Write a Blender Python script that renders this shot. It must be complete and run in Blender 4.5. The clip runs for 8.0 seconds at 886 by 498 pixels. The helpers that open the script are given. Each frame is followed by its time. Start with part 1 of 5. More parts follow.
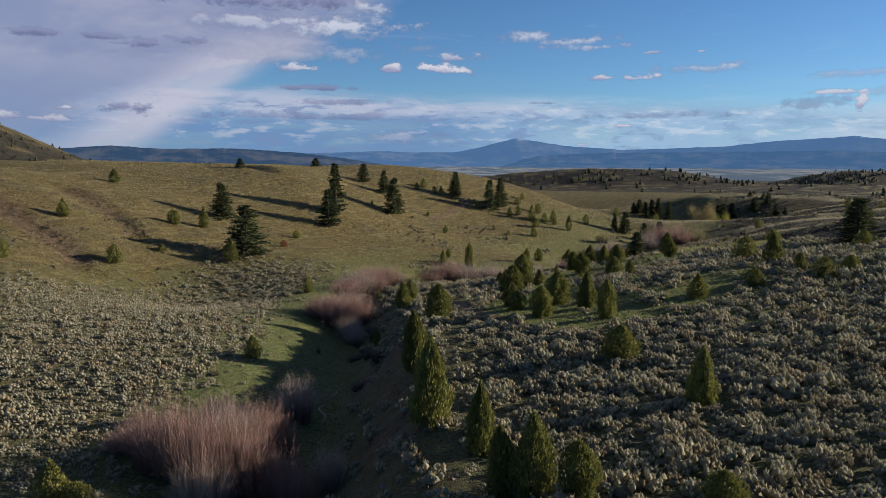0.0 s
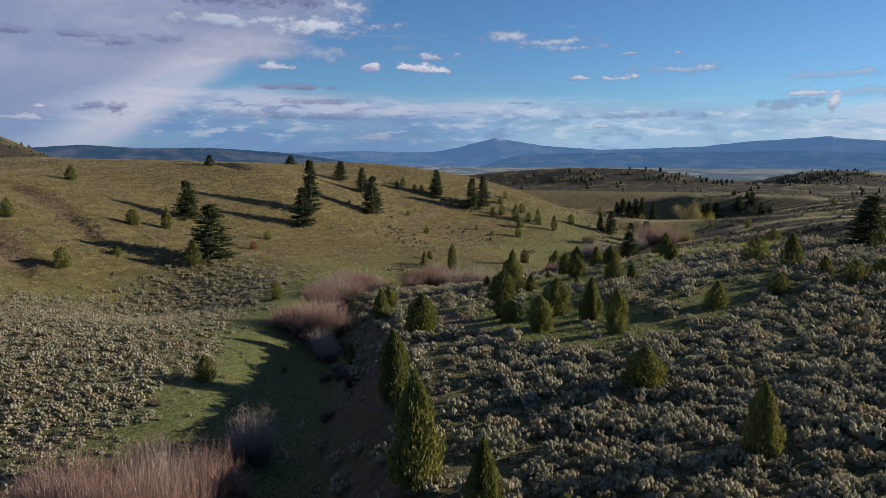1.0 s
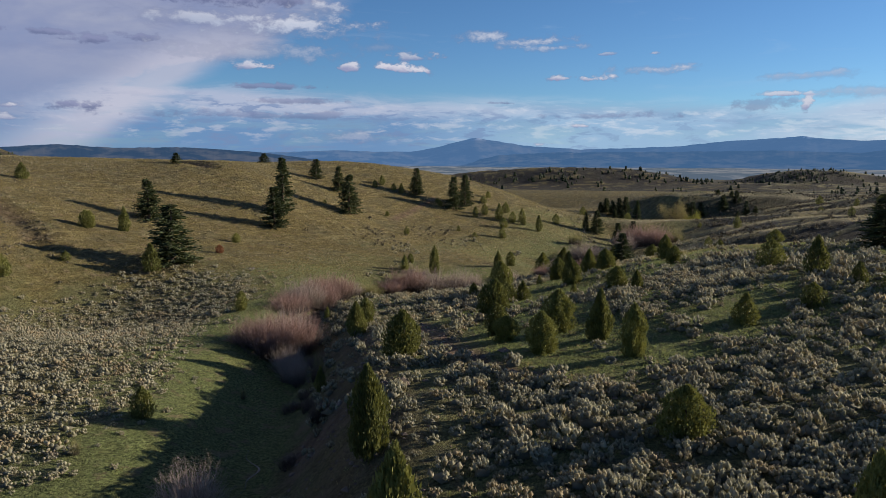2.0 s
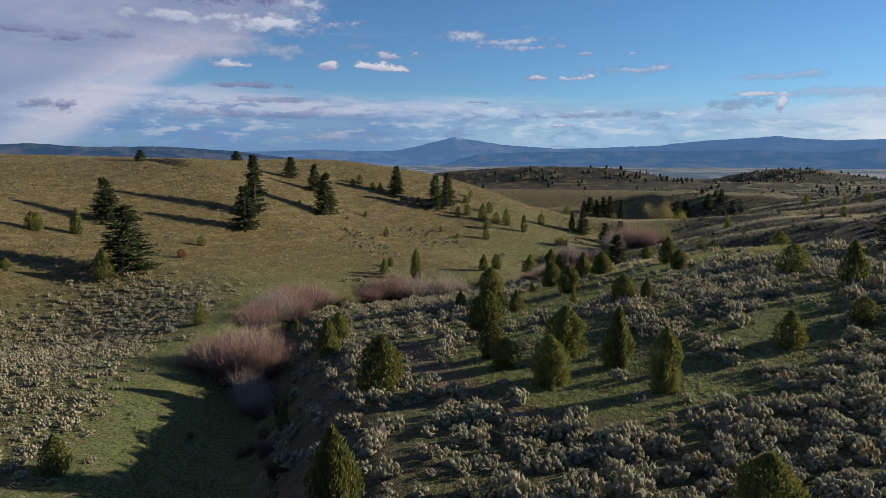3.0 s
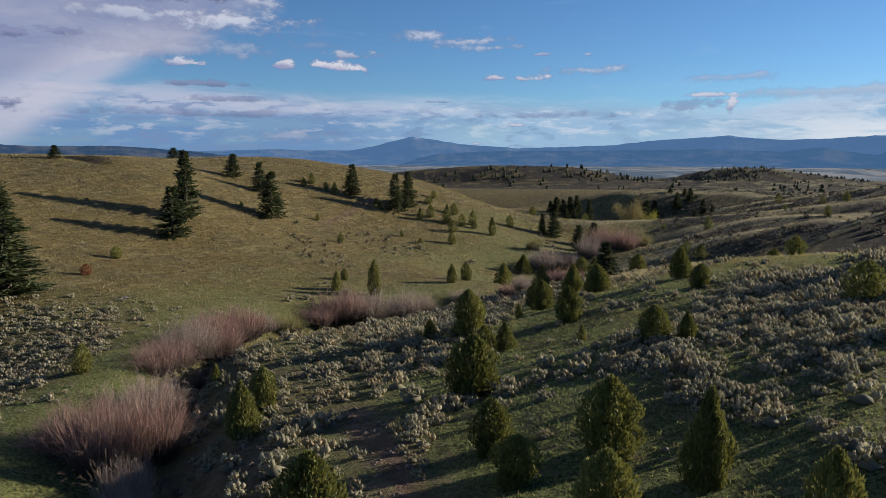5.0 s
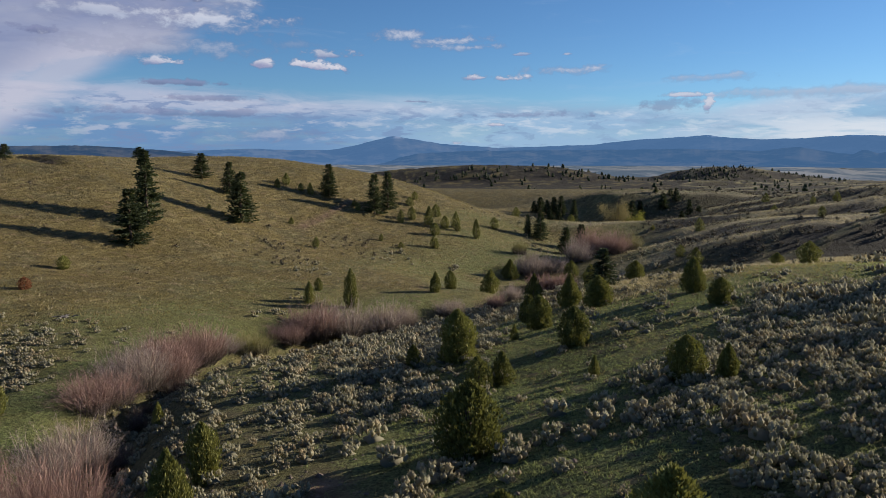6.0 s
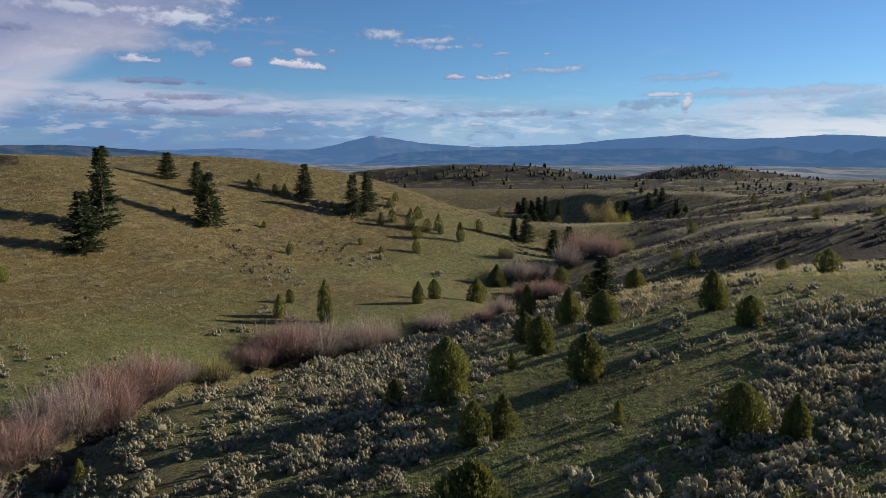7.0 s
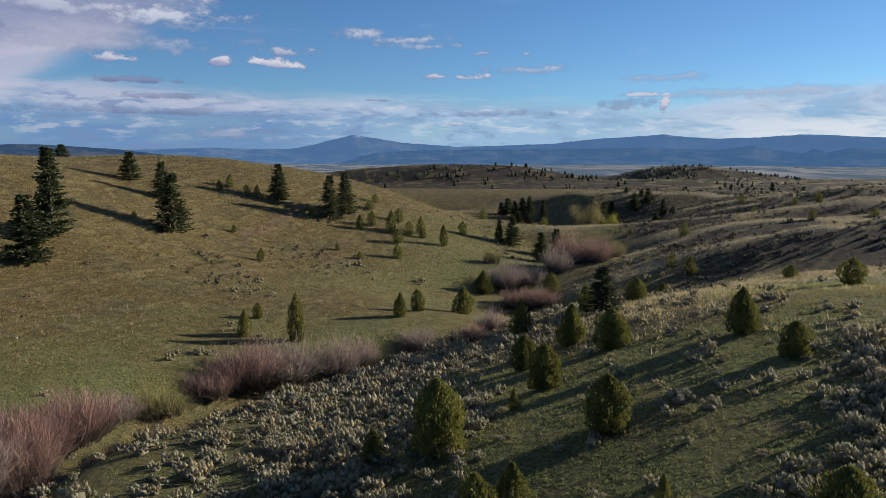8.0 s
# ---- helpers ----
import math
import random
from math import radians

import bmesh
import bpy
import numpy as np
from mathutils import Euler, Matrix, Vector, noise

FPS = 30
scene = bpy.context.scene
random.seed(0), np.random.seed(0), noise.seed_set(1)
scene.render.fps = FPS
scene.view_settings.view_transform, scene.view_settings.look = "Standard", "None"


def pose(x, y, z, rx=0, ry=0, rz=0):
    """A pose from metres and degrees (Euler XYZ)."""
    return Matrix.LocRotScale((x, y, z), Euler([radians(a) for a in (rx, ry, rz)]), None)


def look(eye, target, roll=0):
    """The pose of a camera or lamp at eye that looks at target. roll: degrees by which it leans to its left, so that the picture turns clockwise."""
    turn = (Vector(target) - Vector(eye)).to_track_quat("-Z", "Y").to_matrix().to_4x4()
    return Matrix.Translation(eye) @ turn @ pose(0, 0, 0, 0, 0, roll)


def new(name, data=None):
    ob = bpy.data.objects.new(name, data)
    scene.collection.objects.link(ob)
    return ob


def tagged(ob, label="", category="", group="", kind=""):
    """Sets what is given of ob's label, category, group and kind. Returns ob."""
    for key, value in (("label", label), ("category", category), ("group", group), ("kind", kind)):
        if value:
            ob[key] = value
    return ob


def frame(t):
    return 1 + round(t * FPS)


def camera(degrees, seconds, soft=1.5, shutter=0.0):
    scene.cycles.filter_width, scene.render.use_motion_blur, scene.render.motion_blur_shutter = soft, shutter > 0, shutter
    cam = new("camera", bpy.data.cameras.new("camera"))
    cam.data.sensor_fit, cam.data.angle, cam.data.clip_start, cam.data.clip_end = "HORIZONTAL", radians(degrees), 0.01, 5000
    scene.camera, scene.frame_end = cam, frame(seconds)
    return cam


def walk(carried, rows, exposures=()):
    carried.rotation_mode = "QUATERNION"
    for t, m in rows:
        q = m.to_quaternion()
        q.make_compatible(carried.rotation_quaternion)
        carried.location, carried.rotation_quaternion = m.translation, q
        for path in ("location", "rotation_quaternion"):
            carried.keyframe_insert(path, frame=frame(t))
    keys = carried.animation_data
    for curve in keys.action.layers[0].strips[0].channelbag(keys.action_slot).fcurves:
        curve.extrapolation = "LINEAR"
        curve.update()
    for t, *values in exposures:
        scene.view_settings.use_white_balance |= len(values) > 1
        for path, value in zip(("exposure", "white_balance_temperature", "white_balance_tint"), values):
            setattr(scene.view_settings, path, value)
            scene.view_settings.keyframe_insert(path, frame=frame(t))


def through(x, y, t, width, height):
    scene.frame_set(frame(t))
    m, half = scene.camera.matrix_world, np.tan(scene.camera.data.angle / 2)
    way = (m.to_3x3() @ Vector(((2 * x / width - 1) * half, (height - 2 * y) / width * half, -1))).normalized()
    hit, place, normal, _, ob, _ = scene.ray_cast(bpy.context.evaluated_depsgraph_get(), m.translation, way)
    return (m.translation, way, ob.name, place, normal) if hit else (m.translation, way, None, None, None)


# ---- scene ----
cam = camera(65.0, 8.0, soft=0.7)
EYE = 15.0
ROWS = [
    (0.0, -0.000, 0.000, 0.000, -0.000, -7.839, 0.056),
    (0.5, -0.164, 3.105, -0.334, -0.841, -7.862, 0.025),
    (1.0, -0.248, 6.265, -0.598, -1.691, -7.852, -0.007),
    (1.5, -0.294, 9.384, -0.816, -2.534, -7.856, -0.010),
    (3.0, -0.208, 18.743, -1.417, -5.042, -7.924, -0.044),
    (3.5, -0.084, 21.861, -1.591, -5.858, -7.941, -0.044),
    (4.0, 0.088, 25.004, -1.774, -6.691, -7.953, -0.034),
    (4.5, 0.296, 28.143, -1.904, -7.562, -7.957, -0.025),
    (6.0, 1.277, 37.546, -2.063, -10.022, -7.997, 0.021),
    (6.5, 1.689, 40.613, -2.083, -10.781, -8.029, 0.034),
    (7.0, 2.117, 43.707, -2.121, -11.600, -8.043, 0.025),
    (7.5, 2.555, 46.751, -2.139, -12.414, -8.067, 0.000),
    (8.0, 3.063, 49.859, -2.176, -13.211, -8.077, 0.003),
]
walk(cam, [(t, pose(x, y, EYE + z, 90 + pitch, 0, yaw) @ pose(0, 0, 0, 0, 0, -roll)) for t, x, y, z, yaw, pitch, roll in ROWS])

# ---- world, sun, exposure ----
SUN_AZ, SUN_EL = 77.0, 15.0          # degrees clockwise from +y, degrees above the horizon
sun_way = Vector((math.sin(radians(SUN_AZ)) * math.cos(radians(SUN_EL)), math.cos(radians(SUN_AZ)) * math.cos(radians(SUN_EL)), math.sin(radians(SUN_EL))))
sun = new("sun", bpy.data.lights.new("sun", "SUN"))
sun.data.energy, sun.data.angle, sun.data.color = 4.9, radians(0.6), (0.98, 0.87, 0.70)
sun.matrix_world = look(sun_way * 300, (0, 0, 0))
scene.view_settings.exposure = 0.8


class Net:
    """Short way to build a node tree."""

    def __init__(self, tree):
        self.tree = tree
        tree.nodes.clear()

    def node(self, kind, ins=None, **props):
        n = self.tree.nodes.new(kind)
        for k, v in props.items():
            setattr(n, k, v)
        for k, v in (ins or {}).items():
            self.plug(n.inputs[k], v)
        return n

    def plug(self, socket, v):
        if isinstance(v, bpy.types.NodeSocket):
            self.tree.links.new(v, socket)
        elif isinstance(v, bpy.types.Node):
            self.tree.links.new(v.outputs[0], socket)
        else:
            socket.default_value = v

    def math(self, op, a, b=0.0, c=0.0, clamp=False):
        n = self.node("ShaderNodeMath", {0: a, 1: b, 2: c}, operation=op, use_clamp=clamp)
        return n.outputs[0]

    def step(self, v, lo, hi, a=0.0, b=1.0):
        n = self.node("ShaderNodeMapRange", {0: v, 1: lo, 2: hi, 3: a, 4: b}, interpolation_type="SMOOTHSTEP")
        return n.outputs[0]

    def line(self, v, knots):
        """A broken line through the knots."""
        out = knots[0][1]
        for (a, p), (b, q) in zip(knots[:-1], knots[1:]):
            out = self.math("ADD", out, self.node("ShaderNodeMapRange", {0: v, 1: a, 2: b, 3: 0.0, 4: q - p}).outputs[0])
        return out

    def noise(self, co, scale, detail=4.0, rough=0.55, distort=0.0):
        n = self.node("ShaderNodeTexNoise", {"Scale": scale, "Detail": detail, "Roughness": rough, "Distortion": distort})
        if co is not None:
            self.plug(n.inputs["Vector"], co)
        return n.outputs[0]

    def mix(self, f, a, b, mode="MIX"):
        n = self.tree.nodes.new("ShaderNodeMix")
        n.data_type, n.blend_type = "RGBA", mode
        self.plug(n.inputs[0], f)
        self.plug(n.inputs[6], a)
        self.plug(n.inputs[7], b)
        return n.outputs[2]


def rgb(r, g, b):
    return (r, g, b, 1.0)


def clouded_sky():
    world = bpy.data.worlds.new("sky")
    scene.world = world
    world.use_nodes = True
    n = Net(world.node_tree)
    sky = n.node("ShaderNodeTexSky", sky_type="NISHITA", sun_disc=False, sun_elevation=radians(SUN_EL + 5), sun_rotation=radians(SUN_AZ), altitude=1600.0, air_density=1.0, dust_density=0.35, ozone_density=3.0)
    way = n.node("ShaderNodeTexCoord").outputs["Generated"]
    x, y, z = n.node("ShaderNodeSeparateXYZ", {0: way}).outputs
    az = n.math("ARCTAN2", x, y)                          # radians clockwise from +y
    el = n.math("ARCSINE", z)

    def spread(flatten, lift):
        return n.node("ShaderNodeCombineXYZ", {0: az, 1: n.math("MULTIPLY", el, flatten), 2: lift}).outputs[0]

    def about(v, k):
        return n.math("MULTIPLY", n.math("SUBTRACT", v, 0.5), k)

    def times(*vs):
        out = vs[0]
        for v in vs[1:]:
            out = n.math("MULTIPLY", out, v)
        return out

    broad = n.noise(spread(2.0, 0.3), 4.5, 5.0, 0.6, 0.3)
    ragged = n.noise(spread(2.2, 2.6), 16.0, 7.0, 0.65, 0.4)
    wisp = n.noise(spread(5.5, 1.7), 7.5, 8.0, 0.62, 0.5)
    small = n.noise(spread(4.0, 5.1), 22.0, 7.0, 0.62, 0.3)
    bulge = n.noise(spread(1.7, 3.3), 42.0, 6.0, 0.62, 0.2)
    # the high veil in the west: its edge runs up and to the east, ragged
    edge = n.line(el, VEIL_EDGE)
    inside = n.math("ADD", n.math("SUBTRACT", edge, az), n.math("ADD", about(broad, 0.10), about(ragged, 0.11)))
    veil = times(n.step(inside, -0.012, 0.075), n.step(az, -1.7, -1.0), n.step(broad, 0.15, 0.5, 0.72, 0.93))
    veil_tone = n.mix(n.step(n.math("ADD", el, about(broad, 0.05)), 0.02, 0.13), rgb(0.328, 0.444, 0.736), rgb(0.410, 0.468, 0.736))
    veil_tone = n.mix(times(n.step(broad, 0.40, 0.68), n.step(el, 0.07, 0.15)), veil_tone, rgb(0.596, 0.631, 0.824))
    veil_tone = n.mix(times(n.step(ragged, 0.50, 0.66), n.step(inside, 0.20, 0.05), 0.75), veil_tone, rgb(0.596, 0.631, 0.824))
    veil_tone = n.mix(times(n.step(wisp, 0.50, 0.64), n.step(el, 0.10, 0.16), 0.35), veil_tone, rgb(0.290, 0.328, 0.569))
    # sunbeam through the veil, slanting down to the west
    off = n.math("SUBTRACT", n.math("ADD", el, about(broad, 0.03)), n.math("MULTIPLY", n.math("ADD", az, 0.470), 0.69))
    beam = times(n.step(off, 0.062, 0.0), n.step(off, -0.055, -0.012), n.step(el, 0.175, 0.115), n.step(el, -0.02, 0.05, 0.55, 1.0))
    # the low streaked band over the far ranges
    top = n.math("ADD", n.math("SUBTRACT", n.line(az, BAND_TOP), el), n.math("ADD", about(wisp, 0.022), about(broad, 0.012)))
    band = times(n.step(top, -0.006, 0.020), n.step(wisp, 0.30, 0.55, 0.70, 0.95))
    high_tone = n.mix(n.step(az, -0.10, 0.30), rgb(0.662, 0.745, 0.989), rgb(0.711, 0.881, 1.136))
    low_tone = n.mix(n.step(az, -0.05, 0.22), rgb(0.224, 0.421, 0.771), rgb(0.472, 0.728, 1.050))
    fall = n.math("ADD", el, about(wisp, 0.05))
    band_tone = n.mix(n.step(fall, 0.040, 0.064), low_tone, high_tone)
    shade = times(n.step(wisp, 0.53, 0.42), n.step(el, 0.015, 0.045))
    band_tone = n.mix(n.math("MULTIPLY", shade, 0.50), band_tone, rgb(0.319, 0.486, 0.816))
    bright = n.mix(n.step(az, -0.10, 0.25), rgb(0.852, 0.871, 1.050), rgb(1.009, 1.093, 1.238))
    band_tone = n.mix(times(n.step(small, 0.52, 0.66), n.step(top, 0.0, 0.02), n.step(el, 0.005, 0.03), 0.55), band_tone, bright)
    band_tone = n.mix(times(n.step(small, 0.47, 0.38), n.step(top, 0.008, 0.03), n.step(az, 0.5, -0.1, 0.3, 0.75)), band_tone, rgb(0.269, 0.397, 0.711))
    east = times(n.step(az, 0.40, 0.72), n.step(fall, 0.066, 0.030), n.step(wisp, 0.36, 0.54))
    band_tone = n.mix(east, band_tone, rgb(1.050, 1.125, 1.250))
    # faint smears in the blue
    thin = times(n.step(wisp, 0.58, 0.76), n.step(el, 0.07, 0.10), 0.16)
    cover = n.math("MAXIMUM", thin, n.math("MAXIMUM", veil, band))
    low = times(n.step(top, -0.006, 0.020), n.step(inside, 0.16, 0.02))
    tone = n.mix(n.math("MAXIMUM", low, n.step(veil, 0.25, 0.0)), veil_tone, band_tone)
    tone = n.mix(n.math("MULTIPLY", beam, 0.80), tone, rgb(0.852, 0.843, 1.019))
    cover = n.math("MAXIMUM", cover, n.math("MULTIPLY", beam, 0.75))
    # single clouds: lumpy above, flat below
    paz = n.math("ADD", az, about(ragged, 0.034))
    pel = n.math("ADD", el, about(broad, 0.006))
    puffs = None
    for rows, lit, under in ((GREY_PUFFS, rgb(0.397, 0.434, 0.711), rgb(0.224, 0.269, 0.486)), (WHITE_PUFFS, rgb(1.050, 1.050, 1.181), rgb(0.472, 0.499, 0.780)), (STREAKS, rgb(1.009, 1.050, 1.204), rgb(0.762, 0.852, 1.072))):
        for pa, pe, pw, ph, thick in rows:
            du = n.math("DIVIDE", n.math("SUBTRACT", paz, pa), pw)
            dv = n.math("DIVIDE", n.math("SUBTRACT", pel, pe), ph)
            dv = n.math("MAXIMUM", dv, n.math("MULTIPLY", dv, -1.5 if rows is not STREAKS else -1.0))
            r = n.math("SQRT", n.math("ADD", n.math("MULTIPLY", du, du), n.math("MULTIPLY", dv, dv)))
            r = n.math("ADD", r, n.math("ADD", about(bulge, 3.8), about(ragged, 2.2)))
            m = n.math("MULTIPLY", n.step(r, 1.15 if rows is not STREAKS else 1.4, 0.30 if rows is not STREAKS else -0.1), thick)
            side = n.math("ADD", n.math("DIVIDE", n.math("SUBTRACT", pel, pe), ph), about(bulge, 2.4))
            top_tone = n.mix(n.step(side, -0.7, 0.45), under, lit)
            puffs = (n.math("MAXIMUM", puffs[0], m), n.mix(m, puffs[1], top_tone)) if puffs else (m, top_tone)
    blue = n.mix(1.0, sky.outputs[0], rgb(*SKY_TINT), "MULTIPLY")
    k = n.node("ShaderNodeVectorMath", {0: tone, "Scale": CLOUD_LIGHT}, operation="SCALE").outputs[0]
    kp = n.node("ShaderNodeVectorMath", {0: puffs[1], "Scale": CLOUD_LIGHT}, operation="SCALE").outputs[0]
    colour = n.mix(cover, blue, k)
    colour = n.mix(puffs[0], colour, kp)
    back = n.node("ShaderNodeBackground", {"Color": colour, "Strength": SKY_LIGHT})
    n.node("ShaderNodeOutputWorld", {0: back})


SKY_TINT, CLOUD_LIGHT, SKY_LIGHT = (0.66, 0.92, 1.15), 7.2, 0.052
# (elevation, azimuth) along the veil's edge; (azimuth, elevation) along the band's top; radians
VEIL_EDGE = ((0.0, -0.41), (0.060, -0.365), (0.095, -0.30), (0.112, -0.265), (0.132, -0.17), (0.152, -0.138), (0.207, -0.075), (0.32, 0.10))
BAND_TOP = ((-0.40, 0.100), (-0.28, 0.094), (-0.145, 0.088), (0.013, 0.080), (0.39, 0.071), (0.52, 0.060), (0.64, 0.078), (0.80, 0.082))
# azimuth, elevation, half width, half height (radians), density
GREY_PUFFS = [
    (-0.235, 0.201, 0.125, 0.016, 0.97), (-0.150, 0.203, 0.06, 0.013, 0.95), (-0.518, 0.1443, 0.040, 0.0075, 0.9), (-0.441, 0.1447, 0.030, 0.0055, 0.8),
    (-0.396, 0.1390, 0.036, 0.0070, 0.9), (-0.343, 0.1450, 0.025, 0.0062, 0.8), (-0.545, 0.188, 0.022, 0.008, 0.8), (-0.418, 0.0595, 0.034, 0.0085, 0.85),
    (-0.180, 0.0895, 0.055, 0.0045, 0.75), (-0.145, 0.0700, 0.050, 0.0055, 0.6), (0.139, 0.0692, 0.020, 0.0026, 0.7), (-0.190, 0.0500, 0.16, 0.0060, 0.5),
    (0.290, 0.0490, 0.070, 0.0055, 0.45), (0.482, 0.0580, 0.030, 0.0130, 0.50),
]
WHITE_PUFFS = [
    (-0.486, 0.0570, 0.016, 0.0045, 0.85), (-0.500, 0.0425, 0.034, 0.0055, 0.75), (-0.560, 0.047, 0.022, 0.008, 0.8), (-0.188, 0.1150, 0.034, 0.0080, 0.95),
    (-0.066, 0.1165, 0.018, 0.0085, 0.95), (-0.022, 0.1170, 0.032, 0.0090, 1.0), (0.024, 0.1135, 0.036, 0.0085, 1.0), (0.013, 0.1310, 0.038, 0.0075, 0.75),
    (0.223, 0.1020, 0.022, 0.0052, 0.9), (0.276, 0.0995, 0.028, 0.0058, 0.95), (0.530, 0.0600, 0.007, 0.0130, 0.9), (0.497, 0.0735, 0.032, 0.0040, 0.85),
    (0.255, 0.0362, 0.026, 0.0036, 0.9), (0.195, 0.0110, 0.015, 0.0035, 0.8), (0.344, 0.1307, 0.006, 0.0026, 0.7), (0.279, 0.132, 0.009, 0.0022, 0.6),
]
STREAKS = [
    (-0.150, 0.1700, 0.090, 0.0140, 0.95), (-0.255, 0.1740, 0.090, 0.0090, 0.75), (-0.100, 0.1960, 0.030, 0.0090, 0.85), (-0.200, 0.1330, 0.110, 0.0130, 0.6),
    (0.128, 0.1585, 0.040, 0.0070, 0.85), (0.172, 0.1510, 0.050, 0.0075, 0.9), (0.215, 0.1430, 0.040, 0.0045, 0.8), (0.350, 0.1105, 0.052, 0.0062, 0.85),
    (0.522, 0.0961, 0.050, 0.0052, 0.6), (-0.035, 0.1445, 0.040, 0.0060, 0.35), (0.660, 0.0740, 0.11, 0.0060, 0.6), (-0.067, 0.0210, 0.065, 0.0070, 0.55),
]
clouded_sky()

# ---- the lie of the land ----
CREEK = [(-7, 0), (-6.5, 22), (-6.8, 38), (-8.5, 56), (-8.8, 70), (-8.8, 78), (-7.2, 84), (-3.4, 90), (1, 96.3), (7.5, 100.8), (14.5, 106), (22, 111), (28, 121), (33, 135), (41, 152), (55, 172), (70, 200)]
# the gully behind the near knoll
GULLY = [(44, 122), (54, 125), (70, 121), (92, 114)]
HILLS = [
    (62, 64, 32, 4.52), (32, 130, 20, -5.32), (8, 94, 20, -3.71), (56, 166, 20, -4.95), (80, 226, 32, -10.05),
    (20, 190, 20, 4.1), (-100, 118, 32, -4.95), (50, 310, 55, -11.59), (-1, 55, 13, -2.18), (-64, 82, 32, 6.26),
    (-28, 73, 13, -4.12), (32, 82, 20, 2.37), (-4, 178, 20, 3.44), (8, 244, 32, -5.06), (-64, 244, 32, 7.18),
    (-1, 28, 13, -0.91), (-28, 142, 20, 3.6), (98, 280, 32, 4.37), (44, 154, 20, -2.68), (17, 73, 13, 0.88),
    (62, 10, 32, 4.97), (8, 136, 32, -1.77), (92, 130, 20, 3.04), (152, 190, 32, 4.25),
    # unseen rise, added to shade the near slope from the low sun
    (47, 26, 14, 4.5),
]
BASE = (9.971, 3.416, 2.56, -1.146, -1.51, 3.087, 1.144)
# spurs that run down to the creek: height, width of the steep and of the gentle side, crest
RIDGES = [
    (2.0, 9, 15, ((46, 149), (58, 152), (71, 156), (88, 159), (108, 155), (140, 148))),
    (2.0, 7, 14, ((58, 183), (78, 189), (98, 182), (120, 178), (155, 172))),
    (2.2, 9, 16, ((80, 222), (100, 214), (121, 206), (150, 198), (190, 190))),
    (2.6, 12, 20, ((104, 262), (150, 247), (200, 236))),
    (1.0, 6, 9, ((45, 132), (58, 137), (74, 138), (92, 133), (118, 127))),
]
# worn scars on the western hill
SCARS = [((-53, 100), (-49, 97.5), (-44.4, 94.3), (-39.9, 89.8)), ((-55, 84), (-50.3, 81), (-45.1, 79.4), (-40.2, 76)), ((-59, 176), (-48, 160), (-36, 146))]
# the hills beyond: centre, half widths along and across, turn, height
FAR_HILLS = [
    (150, 640, 75, 60, -8, 17), (225, 640, 50, 50, 0, 9), (60, 660, 70, 40, 0, 9), (300, 560, 90, 50, 20, 5),
    (520, 900, 95, 60, -20, 20), (640, 900, 110, 50, -10, 14), (330, 420, 90, 60, 25, 6), (-470, 640, 140, 110, 20, 72), (-640, 560, 160, 120, 0, 60),
    (900, 1500, 300, 60, -30, 12), (1250, 1560, 75, 50, 0, 18), (-200, 420, 160, 80, 10, 14), (520, 620, 130, 70, 30, 9), (-360, 1250, 420, 70, 0, 22),
]


def smooth(a, b, x):
    t = np.clip((x - a) / (b - a), 0, 1)
    return t * t * (3 - 2 * t)


def value_noise(x, y, seed=0):
    """Smooth noise from -1 to 1 on a unit lattice."""
    xi, yi = np.floor(x).astype(np.int64), np.floor(y).astype(np.int64)
    fx, fy = x - xi, y - yi
    fx, fy = fx * fx * (3 - 2 * fx), fy * fy * (3 - 2 * fy)

    def h(a, b):
        v = (a * 374761393 + b * 668265263 + seed * 974634777) & 0x7FFFFFFF
        v = ((v ^ (v >> 13)) * 1274126177) & 0x7FFFFFFF
        return ((v ^ (v >> 16)) & 0xFFFF) / 32767.5 - 1.0
    a, b, c, d = h(xi, yi), h(xi + 1, yi), h(xi, yi + 1), h(xi + 1, yi + 1)
    return (a * (1 - fx) + b * fx) * (1 - fy) + (c * (1 - fx) + d * fx) * fy


def fbm(x, y, size, octaves=4, seed=0):
    s, a, out = 1.0 / size, 1.0, 0.0
    for i in range(octaves):
        out = out + a * value_noise(x * s + 17.3 * i, y * s - 9.1 * i, seed + i)
        s, a = s * 2.03, a * 0.5
    return out / 1.9


def line_distance(x, y, line):
    best = np.full(np.shape(x), 1e9)
    for a, c in zip(line[:-1], line[1:]):
        vx, vy = c[0] - a[0], c[1] - a[1]
        t = np.clip(((x - a[0]) * vx + (y - a[1]) * vy) / (vx * vx + vy * vy), 0, 1)
        best = np.minimum(best, np.hypot(x - a[0] - t * vx, y - a[1] - t * vy))
    return best


def creek_side(x, y, line=CREEK):
    """Signed distance to the creek, or to another line: its right bank positive."""
    best, side = np.full(np.shape(x), 1e9), np.zeros(np.shape(x))
    for a, c in zip(line[:-1], line[1:]):
        vx, vy = c[0] - a[0], c[1] - a[1]
        t = np.clip(((x - a[0]) * vx + (y - a[1]) * vy) / (vx * vx + vy * vy), 0, 1)
        dx, dy = x - a[0] - t * vx, y - a[1] - t * vy
        d = np.hypot(dx, dy)
        side = np.where(d < best, np.sign(dx * vy - dy * vx), side)
        best = np.minimum(best, d)
    return best * side


def hill_foot(x, y):
    """Distance up the western hill from its foot."""
    return (-(x + 32) * 95 + (y - 84) * 66) / math.hypot(95, 66)


